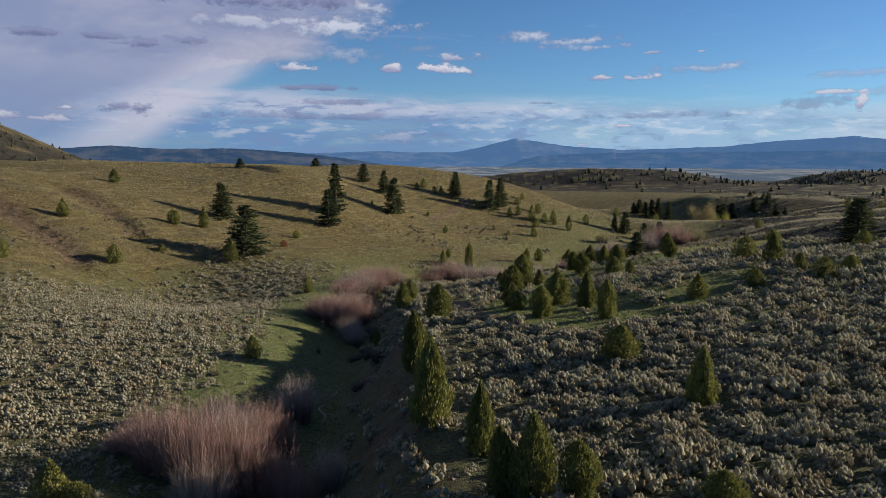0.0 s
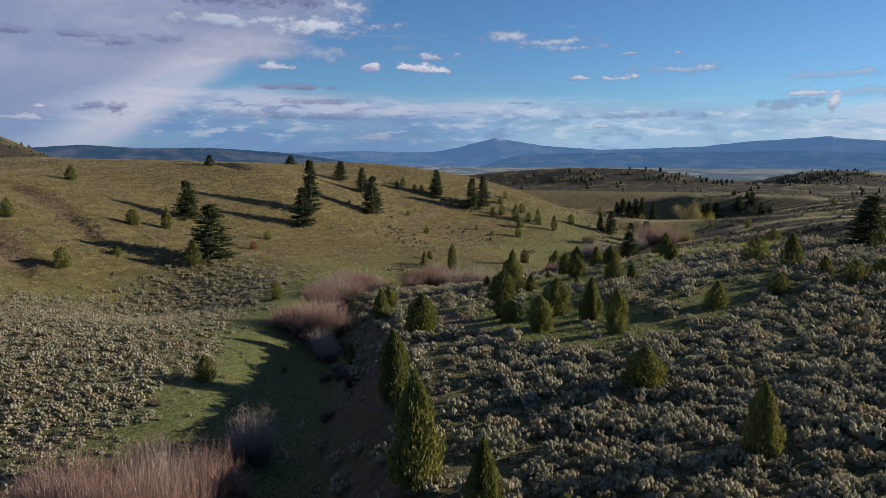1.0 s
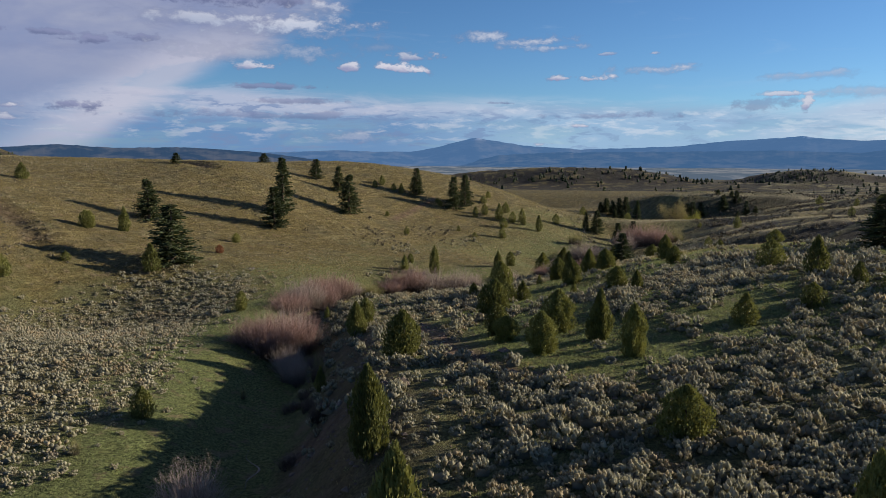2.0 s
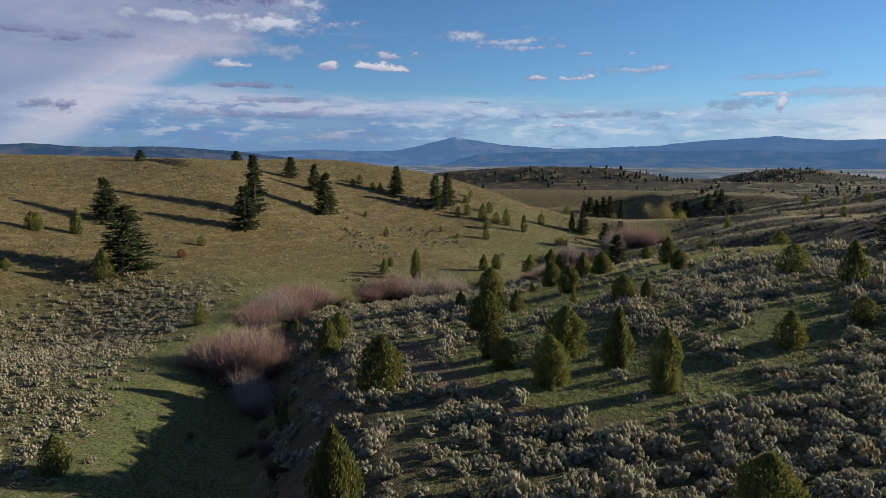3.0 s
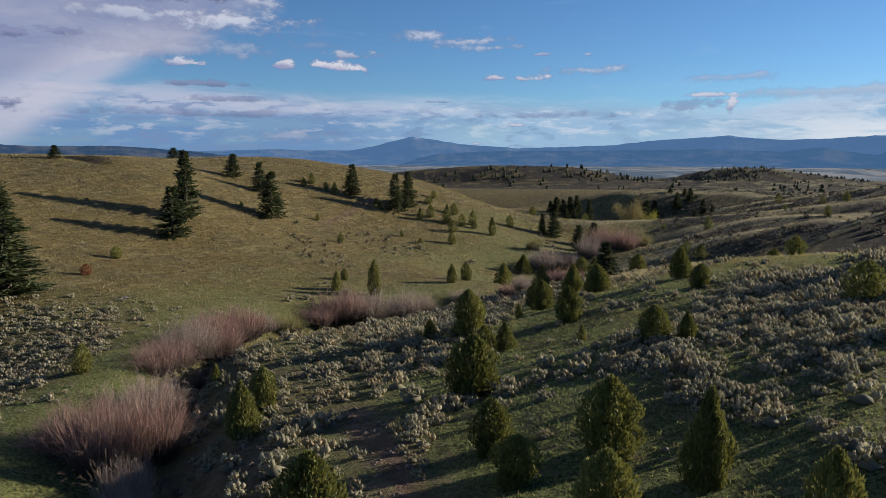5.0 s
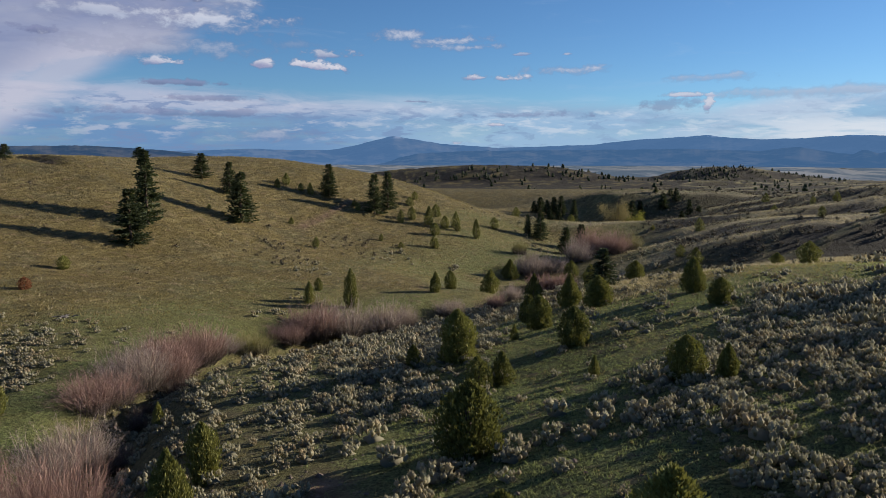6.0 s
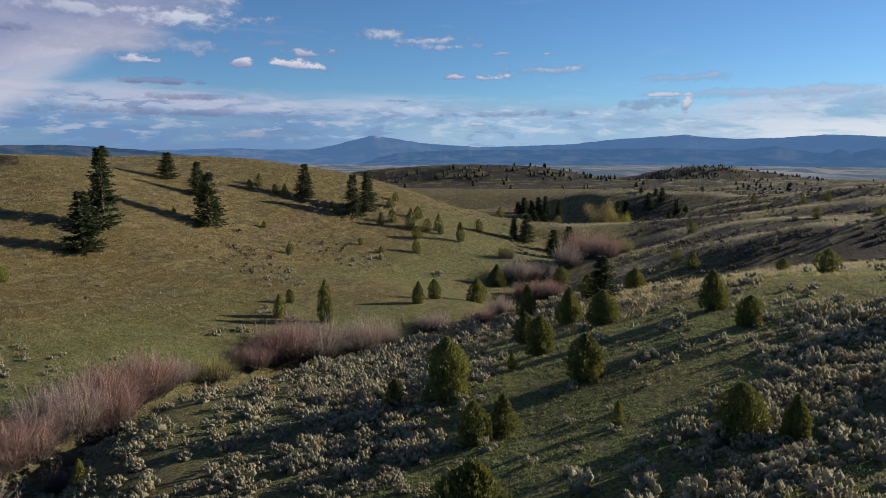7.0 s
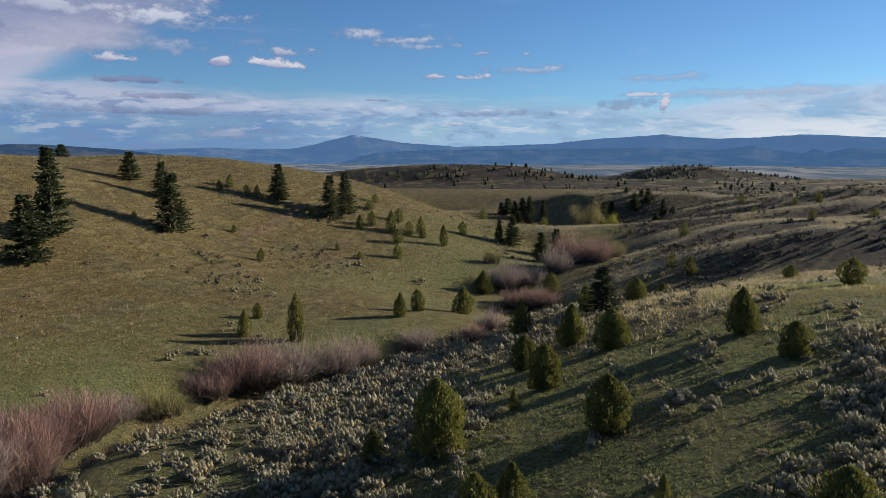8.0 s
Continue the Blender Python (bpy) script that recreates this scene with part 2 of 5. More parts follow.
def spur(x, y):
    """0 on the crests of the spurs that run down to the creek, larger in the gullies between them."""
    u, v = x * 0.94 + y * 0.34, y * 0.94 - x * 0.34
    return np.minimum(np.abs(fbm(u * 0.17 + 40, v, 15, 2, 81)), 0.03 + 0.9 * np.abs(fbm(u * 0.15 - 20, v, 9, 2, 83)))


def ridges(x, y):
    """Of the spurs beyond the knoll: how much they rise, how near a crest this is, and how much of a steep flank."""
    bend = 2.2 * fbm(x, y, 13, 3, 95)
    lift, crest, lee = 0.0, np.zeros(np.shape(x)), np.zeros(np.shape(x))
    for h, steep, gentle, line in RIDGES:
        d = creek_side(x, y, line) + bend
        lift = lift + h * np.where(d > 0, np.exp(-(d / steep) ** 2), np.exp(-(d / gentle) ** 2)) - 0.3 * h * np.exp(-(d / 26) ** 2)
        crest = np.maximum(crest, np.where(d > 0, np.exp(-(d / 1.6) ** 2), np.exp(-(d / 4.5) ** 2)))
        lee = np.maximum(lee, smooth(1.0, 4.0, d) * smooth(steep * 2.2, steep * 1.2, d))
    return lift, crest, lee


def straw_share(x, y):
    """How much pale dry grass grows here: along the crests of the knoll and of the spurs."""
    n1 = fbm(x, y, 6, 3, 87)
    knoll = np.exp(-((line_distance(x, y, ((13, 97), (27, 97), (36, 103), (48, 111), (66, 109))) + 2.5 * n1) / 5.5) ** 2)
    knoll = np.maximum(knoll, 0.45 * smooth(70, 80, y) * smooth(100, 92, y) * smooth(15, 20, x) * smooth(46, 36, x) * smooth(-0.2, 0.4, n1))
    spurs = smooth(12, 24, creek_side(x, y)) * smooth(104, 122, y) * smooth(0.045, 0.01, spur(x, y) + 0.04 * n1) + 0.35 * smooth(12, 20, creek_side(x, y)) * smooth(112, 122, y) * smooth(64, 50, x - 0.25 * (y - 120)) * (0.6 + n1)
    spurs = np.maximum(spurs * 0.5, ridges(x, y)[1] * (0.85 + 0.5 * n1))
    return np.clip(np.maximum(knoll * (0.7 + 0.6 * n1), spurs), 0, 1)


def ground_height(x, y):
    x, y = np.asarray(x, float), np.asarray(y, float)
    d, l = creek_side(x, y), hill_foot(x, y)
    z = (BASE[0] * smooth(0, 55, l) + BASE[1] * smooth(10, 130, l)) * (1 - smooth(195, 290, y - 0.35 * x)) + BASE[2] + BASE[3] * np.clip(x, -150, 150) / 100 + BASE[4] * np.clip(y, -40, 330) / 100
    for cx, cy, r, h in HILLS:
        z = z + h * np.exp(-((x - cx) ** 2 + (y - cy) ** 2) / r ** 2)
    z = z + BASE[5] * smooth(1.0, 6.5, d) * (1 - smooth(52, 72, y)) - BASE[6] * np.exp(-(d / 3.2) ** 2) * (1 - smooth(110, 150, y))
    z = z - 1.1 * np.exp(-(d / 1.7) ** 2) * smooth(62, 68, y) * (1 - smooth(98, 112, y))
    z = z - 1.7 * np.exp(-(line_distance(x, y, GULLY) / 8.0) ** 2)
    for scar in SCARS:
        c = creek_side(x, y, scar) + 0.8 * fbm(x, y, 5, 2, 97)
        z = z - 1.0 * np.where(c > 0, np.exp(-(c / 3.5) ** 2), np.exp(-(c / 0.9) ** 2))
    r = np.hypot(x - 30, y - 110)
    far = -13 - 30 * smooth(300, 1300, r) - 22 * smooth(1300, 3600, r)
    for cx, cy, rx, ry, turn, h in FAR_HILLS:
        c, s = math.cos(radians(turn)), math.sin(radians(turn))
        u, v = ((x - cx) * c + (y - cy) * s) / rx, (-(x - cx) * s + (y - cy) * c) / ry
        far = far + h * np.exp(-(u * u + v * v))
    far = far + 2.5 * fbm(x, y, 160, 4, 5) * smooth(250, 700, r)
    k = smooth(230, 400, r)
    z = z * (1 - k) + far * k
    # worn ridges and gullies on the slopes beyond the near knoll
    worn = smooth(22, 55, d) * smooth(104, 134, y) + 0.8 * smooth(420, 560, r) * smooth(1600, 900, r)
    z = z + worn * (0.9 - 5.5 * spur(x, y) + 0.8 * fbm(x, y, 50, 2, 85)) + ridges(x, y)[0]
    return z + 0.30 * fbm(x, y, 11, 3, 2) + 0.07 * fbm(x, y, 1.6, 2, 9)


def stretched(n, mid, lo, hi, near):
    """n places from lo to hi, close together round mid."""
    a, b = math.asinh((lo - mid) / near), math.asinh((hi - mid) / near)
    return mid + near * np.sinh(np.linspace(a, b, n))


def mesh_of(name, verts, faces, smooth_shade=False):
    me = bpy.data.meshes.new(name)
    verts, faces = np.asarray(verts, np.float32), np.asarray(faces, np.int32)
    n = faces.shape[1]
    me.vertices.add(len(verts))
    me.vertices.foreach_set("co", verts.ravel())
    me.loops.add(faces.size)
    me.loops.foreach_set("vertex_index", faces.ravel())
    me.polygons.add(len(faces))
    me.polygons.foreach_set("loop_start", np.arange(0, faces.size, n, dtype=np.int32))
    me.polygons.foreach_set("use_smooth", np.full(len(faces), smooth_shade, dtype=bool))
    me.update(calc_edges=True)
    return me


def sheet(xs, ys, zs):
    """Vertices and quads of a grid."""
    ny, nx = zs.shape
    gx, gy = np.meshgrid(xs, ys)
    v = np.stack([gx.ravel(), gy.ravel(), zs.ravel()], 1)
    i = np.arange(nx * ny).reshape(ny, nx)
    f = np.stack([i[:-1, :-1].ravel(), i[:-1, 1:].ravel(), i[1:, 1:].ravel(), i[1:, :-1].ravel()], 1)
    return v, f


TRAIL = ((6.6, 40.5), (5.0, 42), (3.9, 43.5), (2.9, 46), (2.0, 50.5), (1.6, 55), (0.7, 61))


def brush_chance(x, y):
    """How likely a sagebrush grows here."""
    d, l = creek_side(x, y), hill_foot(x, y)
    n1, n2 = fbm(x, y, 7, 3, 61), fbm(x, y, 24, 2, 67)
    left = smooth(-5, -11, d + 4 * n1) * smooth(-3, -11, l + 5 * n2) * smooth(92, 80, y)
    def bare_of(ax, ay, bx, by, r):
        vx, vy = bx - ax, by - ay
        t = np.clip(((x - ax) * vx + (y - ay) * vy) / (vx * vx + vy * vy + 1e-6), 0, 1)
        return smooth(r * 1.35, r * 0.7, np.hypot(x - ax - t * vx, y - ay - t * vy) + 2.0 * n1)
    clearing = np.maximum.reduce([bare_of(8.5, 44, 7.5, 54, 4.4), bare_of(10, 64, 21, 84, 6.0), bare_of(21, 78, 42, 88, 8.5), bare_of(17, 46, 26, 60, 1.8), bare_of(25, 84, 54, 98, 9.0), bare_of(1.8, 58, 4.5, 64, 2.4), bare_of(17, 87, 32, 99, 6.0), bare_of(36, 100, 60, 110, 7.0)])
    right = smooth(-1.6, -0.6, d + 0.5 * n1 - 6.0 * smooth(66, 58, y)) * np.clip(1 - 0.97 * clearing, 0, 1) * smooth(120, 98, y)
    right = np.maximum(right, 0.9 * bare_of(19, 58, 30, 72, 4.5))
    p = np.clip(left, 0, 1) * np.clip(1.1 + 0.5 * n1 + 0.3 * n2, 0, 1) + right * np.clip(0.70 + 0.25 * smooth(50, 40, y) + 0.8 * n1 + 0.3 * n2 + 0.5 * fbm(x, y, 2.6, 2, 63), 0, 1)
    hill = 0.035 * smooth(-8, 10, l) + 0.30 * smooth(0.22, 0.5, n1 + 0.3 * n2) * smooth(42, 10, np.abs(l - 6))
    meadow = 0.10 * smooth(-13, -9, d) * smooth(-3, -6, d) * smooth(95, 80, y) * smooth(-0.1, 0.4, n1)
    hill = hill + meadow
    for scar in SCARS:
        hill = hill + 0.5 * np.exp(-((line_distance(x, y, scar) + n1) / 0.9) ** 2)
    lee = ridges(x, y)[2]
    far = np.maximum(0.30 * lee * smooth(10, 20, d) * np.clip(0.75 + n1, 0, 1), smooth(104, 118, y) * smooth(6, 12, d) * smooth(-0.35, 0.25, n2 + 0.4 * n1) * smooth(0.02, 0.08, spur(x, y)) * (0.10 + 0.90 * smooth(48, 60, x - 0.25 * (y - 120))) * 0.35)
    p = p * smooth(0.45, 1.0, line_distance(x, y, TRAIL))
    bank = 0.34 * smooth(1.2, 2.5, d) * smooth(8, 5, d) * smooth(66, 58, y)
    p = np.maximum(p, bank)
    return np.clip(np.maximum(p, np.maximum(hill * smooth(-3, -7, d), far)), 0, 1)


def masks(x, y):
    """How green, how bare and how brushy the ground is, 0 to 1."""
    d, l = creek_side(x, y), hill_foot(x, y)
    n1, n2 = fbm(x, y, 9, 4, 21), fbm(x, y, 30, 3, 33)
    meadow = (1 - 0.6 * smooth(62, 74, y)) * smooth(-13 + 5 * smooth(60, 72, y), -5, d) * (1 - smooth(1.5 - 5.0 * smooth(58, 66, y), 4 - 5.0 * smooth(58, 66, y), d)) * (1 - smooth(95, 130, y))
    crest = np.exp(-((line_distance(x, y, ((13, 97), (27, 97), (36, 103), (48, 111), (66, 109))) + 1.5 * n1) / 4.5) ** 2)
    green = np.clip(0.35 + 0.5 * n1 + 0.25 * n2 + meadow - 0.55 * smooth(-10, 12, l) + 0.45 * smooth(4, 9, d) * smooth(118, 100, y) - 0.75 * np.exp(-((x - 30) / 9) ** 2 - ((y - 90) / 6) ** 2) - 1.1 * crest, 0, 1)
    bank = smooth(1.0, 2.5, d) * (1 - smooth(5.5, 8, d + 1.5 * n1)) * (1 - smooth(58, 68, y)) + 0.25 * smooth(-2.4, -1.2, d) * smooth(2.2, 0.8, d) * smooth(60, 66, y) * smooth(118, 108, y)
    trail = np.exp(-((x - np.interp(y, (40.5, 42, 43.5, 46, 50.5, 55, 61), (6.6, 5.0, 3.9, 2.9, 2.0, 1.6, 0.7)) - 0.25 * n1) / 0.8) ** 2) * (1 - smooth(58, 63, y)) * smooth(39, 41.5, y)
    trail = trail + 0.8 * np.exp(-((x - np.interp(y, (148, 152, 160, 168), (-2.2, -0.6, 3.0, 7.2)) - 0.3 * n1) / 0.6) ** 2) * (1 - smooth(166, 170, y)) * smooth(146, 150, y)
    for scar in SCARS:
        trail = trail + 0.6 * np.exp(-((line_distance(x, y, scar) + 0.8 * n1) / 1.3) ** 2)
    bare = np.clip(bank * (0.42 + 1.2 * n1 + 0.8 * fbm(x, y, 2.2, 2, 23)) + 1.3 * trail, 0, 1)
    brush = brush_chance(x, y)
    r = np.hypot(x - 30, y - 110)
    # far slopes and spur flanks, which take the shade-darkened ground colour
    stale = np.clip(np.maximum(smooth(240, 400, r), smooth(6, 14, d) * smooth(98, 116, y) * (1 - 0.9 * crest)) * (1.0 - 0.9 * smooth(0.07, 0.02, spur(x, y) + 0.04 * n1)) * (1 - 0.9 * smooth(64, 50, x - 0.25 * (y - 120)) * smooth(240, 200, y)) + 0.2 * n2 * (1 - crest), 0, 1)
    # less of it round the grove, where the rise catches the sun
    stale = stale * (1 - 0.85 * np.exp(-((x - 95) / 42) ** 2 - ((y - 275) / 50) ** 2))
    return green, bare, brush, stale


def ground_material():
    m = bpy.data.materials.new("rangeland")
    m.use_nodes = True
    n = Net(m.node_tree)
    co = n.node("ShaderNodeNewGeometry").outputs["Position"]
    zones = n.node("ShaderNodeAttribute", attribute_name="zone").outputs
    zone, dark_share = zones["Color"], zones["Alpha"]
    z = n.node("ShaderNodeSeparateColor", {0: zone}).outputs
    n1, n2, n3 = n.noise(co, 0.06, 5.0), n.noise(co, 0.9, 5.0, 0.6), n.noise(co, 7.0, 4.0, 0.65)
    n4 = n.noise(co, 0.22, 5.0, 0.65)
    n5 = n.noise(co, 26.0, 3.0, 0.6)
    n3 = n.math("ADD", n.math("MULTIPLY", n3, 0.55), n.math("MULTIPLY", n5, 0.45))
    dry = n.mix(n.step(n3, 0.38, 0.62), rgb(0.052, 0.043, 0.017), rgb(0.205, 0.161, 0.066))
    green = n.mix(n.step(n3, 0.38, 0.62), rgb(0.034, 0.044, 0.016), rgb(0.185, 0.208, 0.078))
    stale = n.mix(n.step(n2, 0.35, 0.65), rgb(0.075, 0.062, 0.034), rgb(0.155, 0.125, 0.066))
    dry = n.mix(n.step(n4, 0.47, 0.60, 0.0, 0.8), dry, stale)
    # narrow terraces along the hillsides; dark strips also paint the tussocks' small shadows
    across = n.node("ShaderNodeVectorMath", {0: co, 1: (-0.82, 0.57, 0.6)}, operation="DOT_PRODUCT").outputs["Value"]
    along = n.node("ShaderNodeVectorMath", {0: co, 1: (0.57, 0.82, 0.0)}, operation="DOT_PRODUCT").outputs["Value"]
    strip = n.noise(n.node("ShaderNodeCombineXYZ", {0: n.math("MULTIPLY", along, 0.32), 1: across, 2: 0.0}).outputs[0], 0.7, 6.0, 0.7, 1.2)
    dry = n.mix(n.step(strip, 0.48, 0.58, 0.0, 0.40), dry, rgb(0.050, 0.042, 0.020))
    dry = n.mix(n.step(strip, 0.47, 0.37, 0.0, 0.45), dry, rgb(0.265, 0.215, 0.108))
    k = n.math("ADD", z[0], n.math("ADD", n.math("MULTIPLY", n.math("SUBTRACT", n2, 0.5), 0.9), n.math("MULTIPLY", n.math("SUBTRACT", n4, 0.5), 1.1)), clamp=True)
    c = n.mix(k, dry, green)
    dirt = n.mix(n.step(n2, 0.3, 0.7), rgb(0.085, 0.054, 0.039), rgb(0.22, 0.145, 0.105))
    c = n.mix(n.math("MULTIPLY", n.step(n2, 0.54, 0.66), 0.40), c, dirt)
    c = n.mix(z[1], c, dirt)
    litter = n.mix(n.step(n3, 0.4, 0.6), rgb(0.048, 0.046, 0.027), rgb(0.150, 0.136, 0.078))
    c = n.mix(n.math("MULTIPLY", z[2], n.step(n2, 0.35, 0.6, 0.2, 0.7)), c, litter)
    # brushy brown ground; the shade on these slopes is darkened into its colour
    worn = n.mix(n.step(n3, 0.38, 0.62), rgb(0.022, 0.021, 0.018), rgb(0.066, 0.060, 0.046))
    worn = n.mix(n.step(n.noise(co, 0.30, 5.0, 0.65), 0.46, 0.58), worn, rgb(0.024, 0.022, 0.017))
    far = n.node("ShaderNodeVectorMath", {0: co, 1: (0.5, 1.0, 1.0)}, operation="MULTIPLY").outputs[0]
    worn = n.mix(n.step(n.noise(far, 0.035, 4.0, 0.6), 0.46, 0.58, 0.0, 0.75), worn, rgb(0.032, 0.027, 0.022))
    c = n.mix(dark_share, c, worn)
    straw = n.mix(n.step(n3, 0.36, 0.62), rgb(0.095, 0.084, 0.050), rgb(0.36, 0.315, 0.205))
    c = n.mix(n.math("MULTIPLY", n.node("ShaderNodeAttribute", attribute_name="straw").outputs["Fac"], n.step(n2, 0.3, 0.55, 0.4, 1.0)), c, straw)
    bump = n.node("ShaderNodeBump", {"Height": n.math("ADD", n3, n.math("ADD", n.math("MULTIPLY", n2, 2.2), n.math("MULTIPLY", strip, 1.6))), "Strength": 1.0, "Distance": 0.26})
    b = n.node("ShaderNodeBsdfPrincipled", {"Base Color": c, "Roughness": 0.95, "Normal": bump, "Specular IOR Level": 0.1})
    n.node("ShaderNodeOutputMaterial", {0: b})
    return m


def build_ground():
    xs, ys = stretched(560, 25, -4400, 4400, 60), stretched(660, 105, -500, 4700, 80)
    gx, gy = np.meshgrid(xs, ys)
    v, f = sheet(xs, ys, ground_height(gx, gy))
    me = mesh_of("ground", v, f, True)
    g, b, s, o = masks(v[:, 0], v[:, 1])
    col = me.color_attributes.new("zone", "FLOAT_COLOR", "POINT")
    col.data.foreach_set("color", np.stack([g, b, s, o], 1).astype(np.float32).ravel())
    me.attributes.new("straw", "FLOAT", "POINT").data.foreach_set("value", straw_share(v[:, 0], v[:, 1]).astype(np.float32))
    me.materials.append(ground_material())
    ob = tagged(new("ground", me), "rolling rangeland of dry and green grass with bare dirt", "ground", kind="structure")
    return ob


ground = build_ground()

# ---- distant ranges: azimuth (degrees clockwise from +y) and elevation (degrees) along each crest ----
RANGES = [
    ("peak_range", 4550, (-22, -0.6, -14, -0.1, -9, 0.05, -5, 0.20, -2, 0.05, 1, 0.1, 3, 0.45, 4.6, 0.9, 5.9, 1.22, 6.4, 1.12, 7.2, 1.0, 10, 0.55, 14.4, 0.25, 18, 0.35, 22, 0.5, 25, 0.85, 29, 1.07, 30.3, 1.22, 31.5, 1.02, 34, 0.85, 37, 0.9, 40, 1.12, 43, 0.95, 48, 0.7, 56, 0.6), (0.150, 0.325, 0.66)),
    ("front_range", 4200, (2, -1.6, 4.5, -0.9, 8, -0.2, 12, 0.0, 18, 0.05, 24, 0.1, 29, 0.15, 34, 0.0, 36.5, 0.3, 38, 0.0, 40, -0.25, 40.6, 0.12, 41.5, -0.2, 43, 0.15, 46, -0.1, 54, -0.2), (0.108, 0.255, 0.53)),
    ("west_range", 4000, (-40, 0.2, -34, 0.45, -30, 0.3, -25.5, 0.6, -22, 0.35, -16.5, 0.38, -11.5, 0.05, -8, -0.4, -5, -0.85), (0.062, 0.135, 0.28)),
]


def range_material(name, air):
    """Forested slopes far off, with the haze of the air mixed into their colour as a blue glow."""
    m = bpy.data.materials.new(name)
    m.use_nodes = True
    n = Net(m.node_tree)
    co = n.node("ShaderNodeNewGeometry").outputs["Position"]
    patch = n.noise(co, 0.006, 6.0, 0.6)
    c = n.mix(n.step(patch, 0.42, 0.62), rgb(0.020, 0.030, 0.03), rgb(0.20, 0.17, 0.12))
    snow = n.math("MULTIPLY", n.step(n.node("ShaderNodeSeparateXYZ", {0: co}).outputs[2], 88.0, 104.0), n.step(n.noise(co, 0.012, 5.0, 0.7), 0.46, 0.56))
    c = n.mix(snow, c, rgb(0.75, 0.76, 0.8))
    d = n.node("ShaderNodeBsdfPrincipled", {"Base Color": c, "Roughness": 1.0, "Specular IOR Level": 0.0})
    # painted haze: an even blue glow, no real air in front
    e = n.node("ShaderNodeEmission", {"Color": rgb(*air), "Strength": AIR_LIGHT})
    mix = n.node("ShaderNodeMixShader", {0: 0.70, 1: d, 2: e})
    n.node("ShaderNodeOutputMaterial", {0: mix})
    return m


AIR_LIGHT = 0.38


def build_range(name, dist, crest, air):
    az, el = np.array(crest[0::2], float), np.array(crest[1::2], float)
    a = np.linspace(az[0], az[-1], 760)
    e = np.interp(a, az, el)
    kern = np.hanning(11)
    e = np.convolve(np.pad(e, 5, mode="edge"), kern / kern.sum(), mode="valid")
    rows = 22
    verts = []
    for j in range(rows):
        t = j / (rows - 1)
        r = dist - 620 * t
        top = 15 + dist * np.tan(np.radians(e)) + 3.2 * fbm(a * 60, a * 0 + 3, 34, 5, 3)
        foot = -75.0
        x, y = r * np.sin(np.radians(a)), r * np.cos(np.radians(a))
        fall = (1 - t) ** 1.35
        z = foot + (top - foot) * fall
        rough = math.sin(math.pi * min(1, t * 1.2)) if t < 0.83 else 0.2
        z = z + rough * (18 * np.abs(fbm(x, y, 260, 4, 41)) - 8) * np.clip((top - foot) / 120, 0.2, 1)
        verts.append(np.stack([x, y, z], 1))
    v = np.concatenate(verts)
    i = np.arange(rows * len(a)).reshape(rows, len(a))
    f = np.stack([i[:-1, :-1].ravel(), i[:-1, 1:].ravel(), i[1:, 1:].ravel(), i[1:, :-1].ravel()], 1)
    me = mesh_of(name, v, f, True)
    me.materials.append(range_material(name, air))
    return tagged(new(name, me), "distant forested mountain range with blue haze painted in", "backdrop", kind="structure")


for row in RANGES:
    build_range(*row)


def build_valley_floor():
    """A sheet laid over the wide plain far off, with the haze of the air mixed into its colour as a glow."""
    a, r = np.radians(np.linspace(-52, 62, 240)), np.linspace(1500, 4150, 40)
    ga, gr = np.meshgrid(a, r)
    x, y = gr * np.sin(ga), gr * np.cos(ga)
    z = ground_height(x, y) + 3.0 - 14.0 * smooth(1700, 1500, gr)
    i = np.arange(x.size).reshape(x.shape)
    f = np.stack([i[:-1, :-1].ravel(), i[1:, :-1].ravel(), i[1:, 1:].ravel(), i[:-1, 1:].ravel()], 1)
    me = mesh_of("valley_floor", np.stack([x.ravel(), y.ravel(), z.ravel()], 1), f, True)
    m = bpy.data.materials.new("far valley")
    m.use_nodes = True
    n = Net(m.node_tree)
    co = n.node("ShaderNodeNewGeometry").outputs["Position"]
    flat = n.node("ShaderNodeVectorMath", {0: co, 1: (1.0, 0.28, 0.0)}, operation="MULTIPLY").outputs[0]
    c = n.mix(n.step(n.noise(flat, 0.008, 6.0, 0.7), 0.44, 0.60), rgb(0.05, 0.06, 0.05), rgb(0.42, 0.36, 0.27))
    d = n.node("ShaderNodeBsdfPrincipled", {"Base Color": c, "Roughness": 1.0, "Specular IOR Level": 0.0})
    # painted haze: a blue-grey glow mixed over the fields
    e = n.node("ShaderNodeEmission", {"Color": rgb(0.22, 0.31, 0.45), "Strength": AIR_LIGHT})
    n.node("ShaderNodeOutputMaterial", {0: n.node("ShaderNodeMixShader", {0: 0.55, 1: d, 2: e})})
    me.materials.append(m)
    return tagged(new("valley_floor", me), "wide valley plain below the mountains with haze painted in", "backdrop", kind="structure")


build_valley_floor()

# ---- plant materials ----


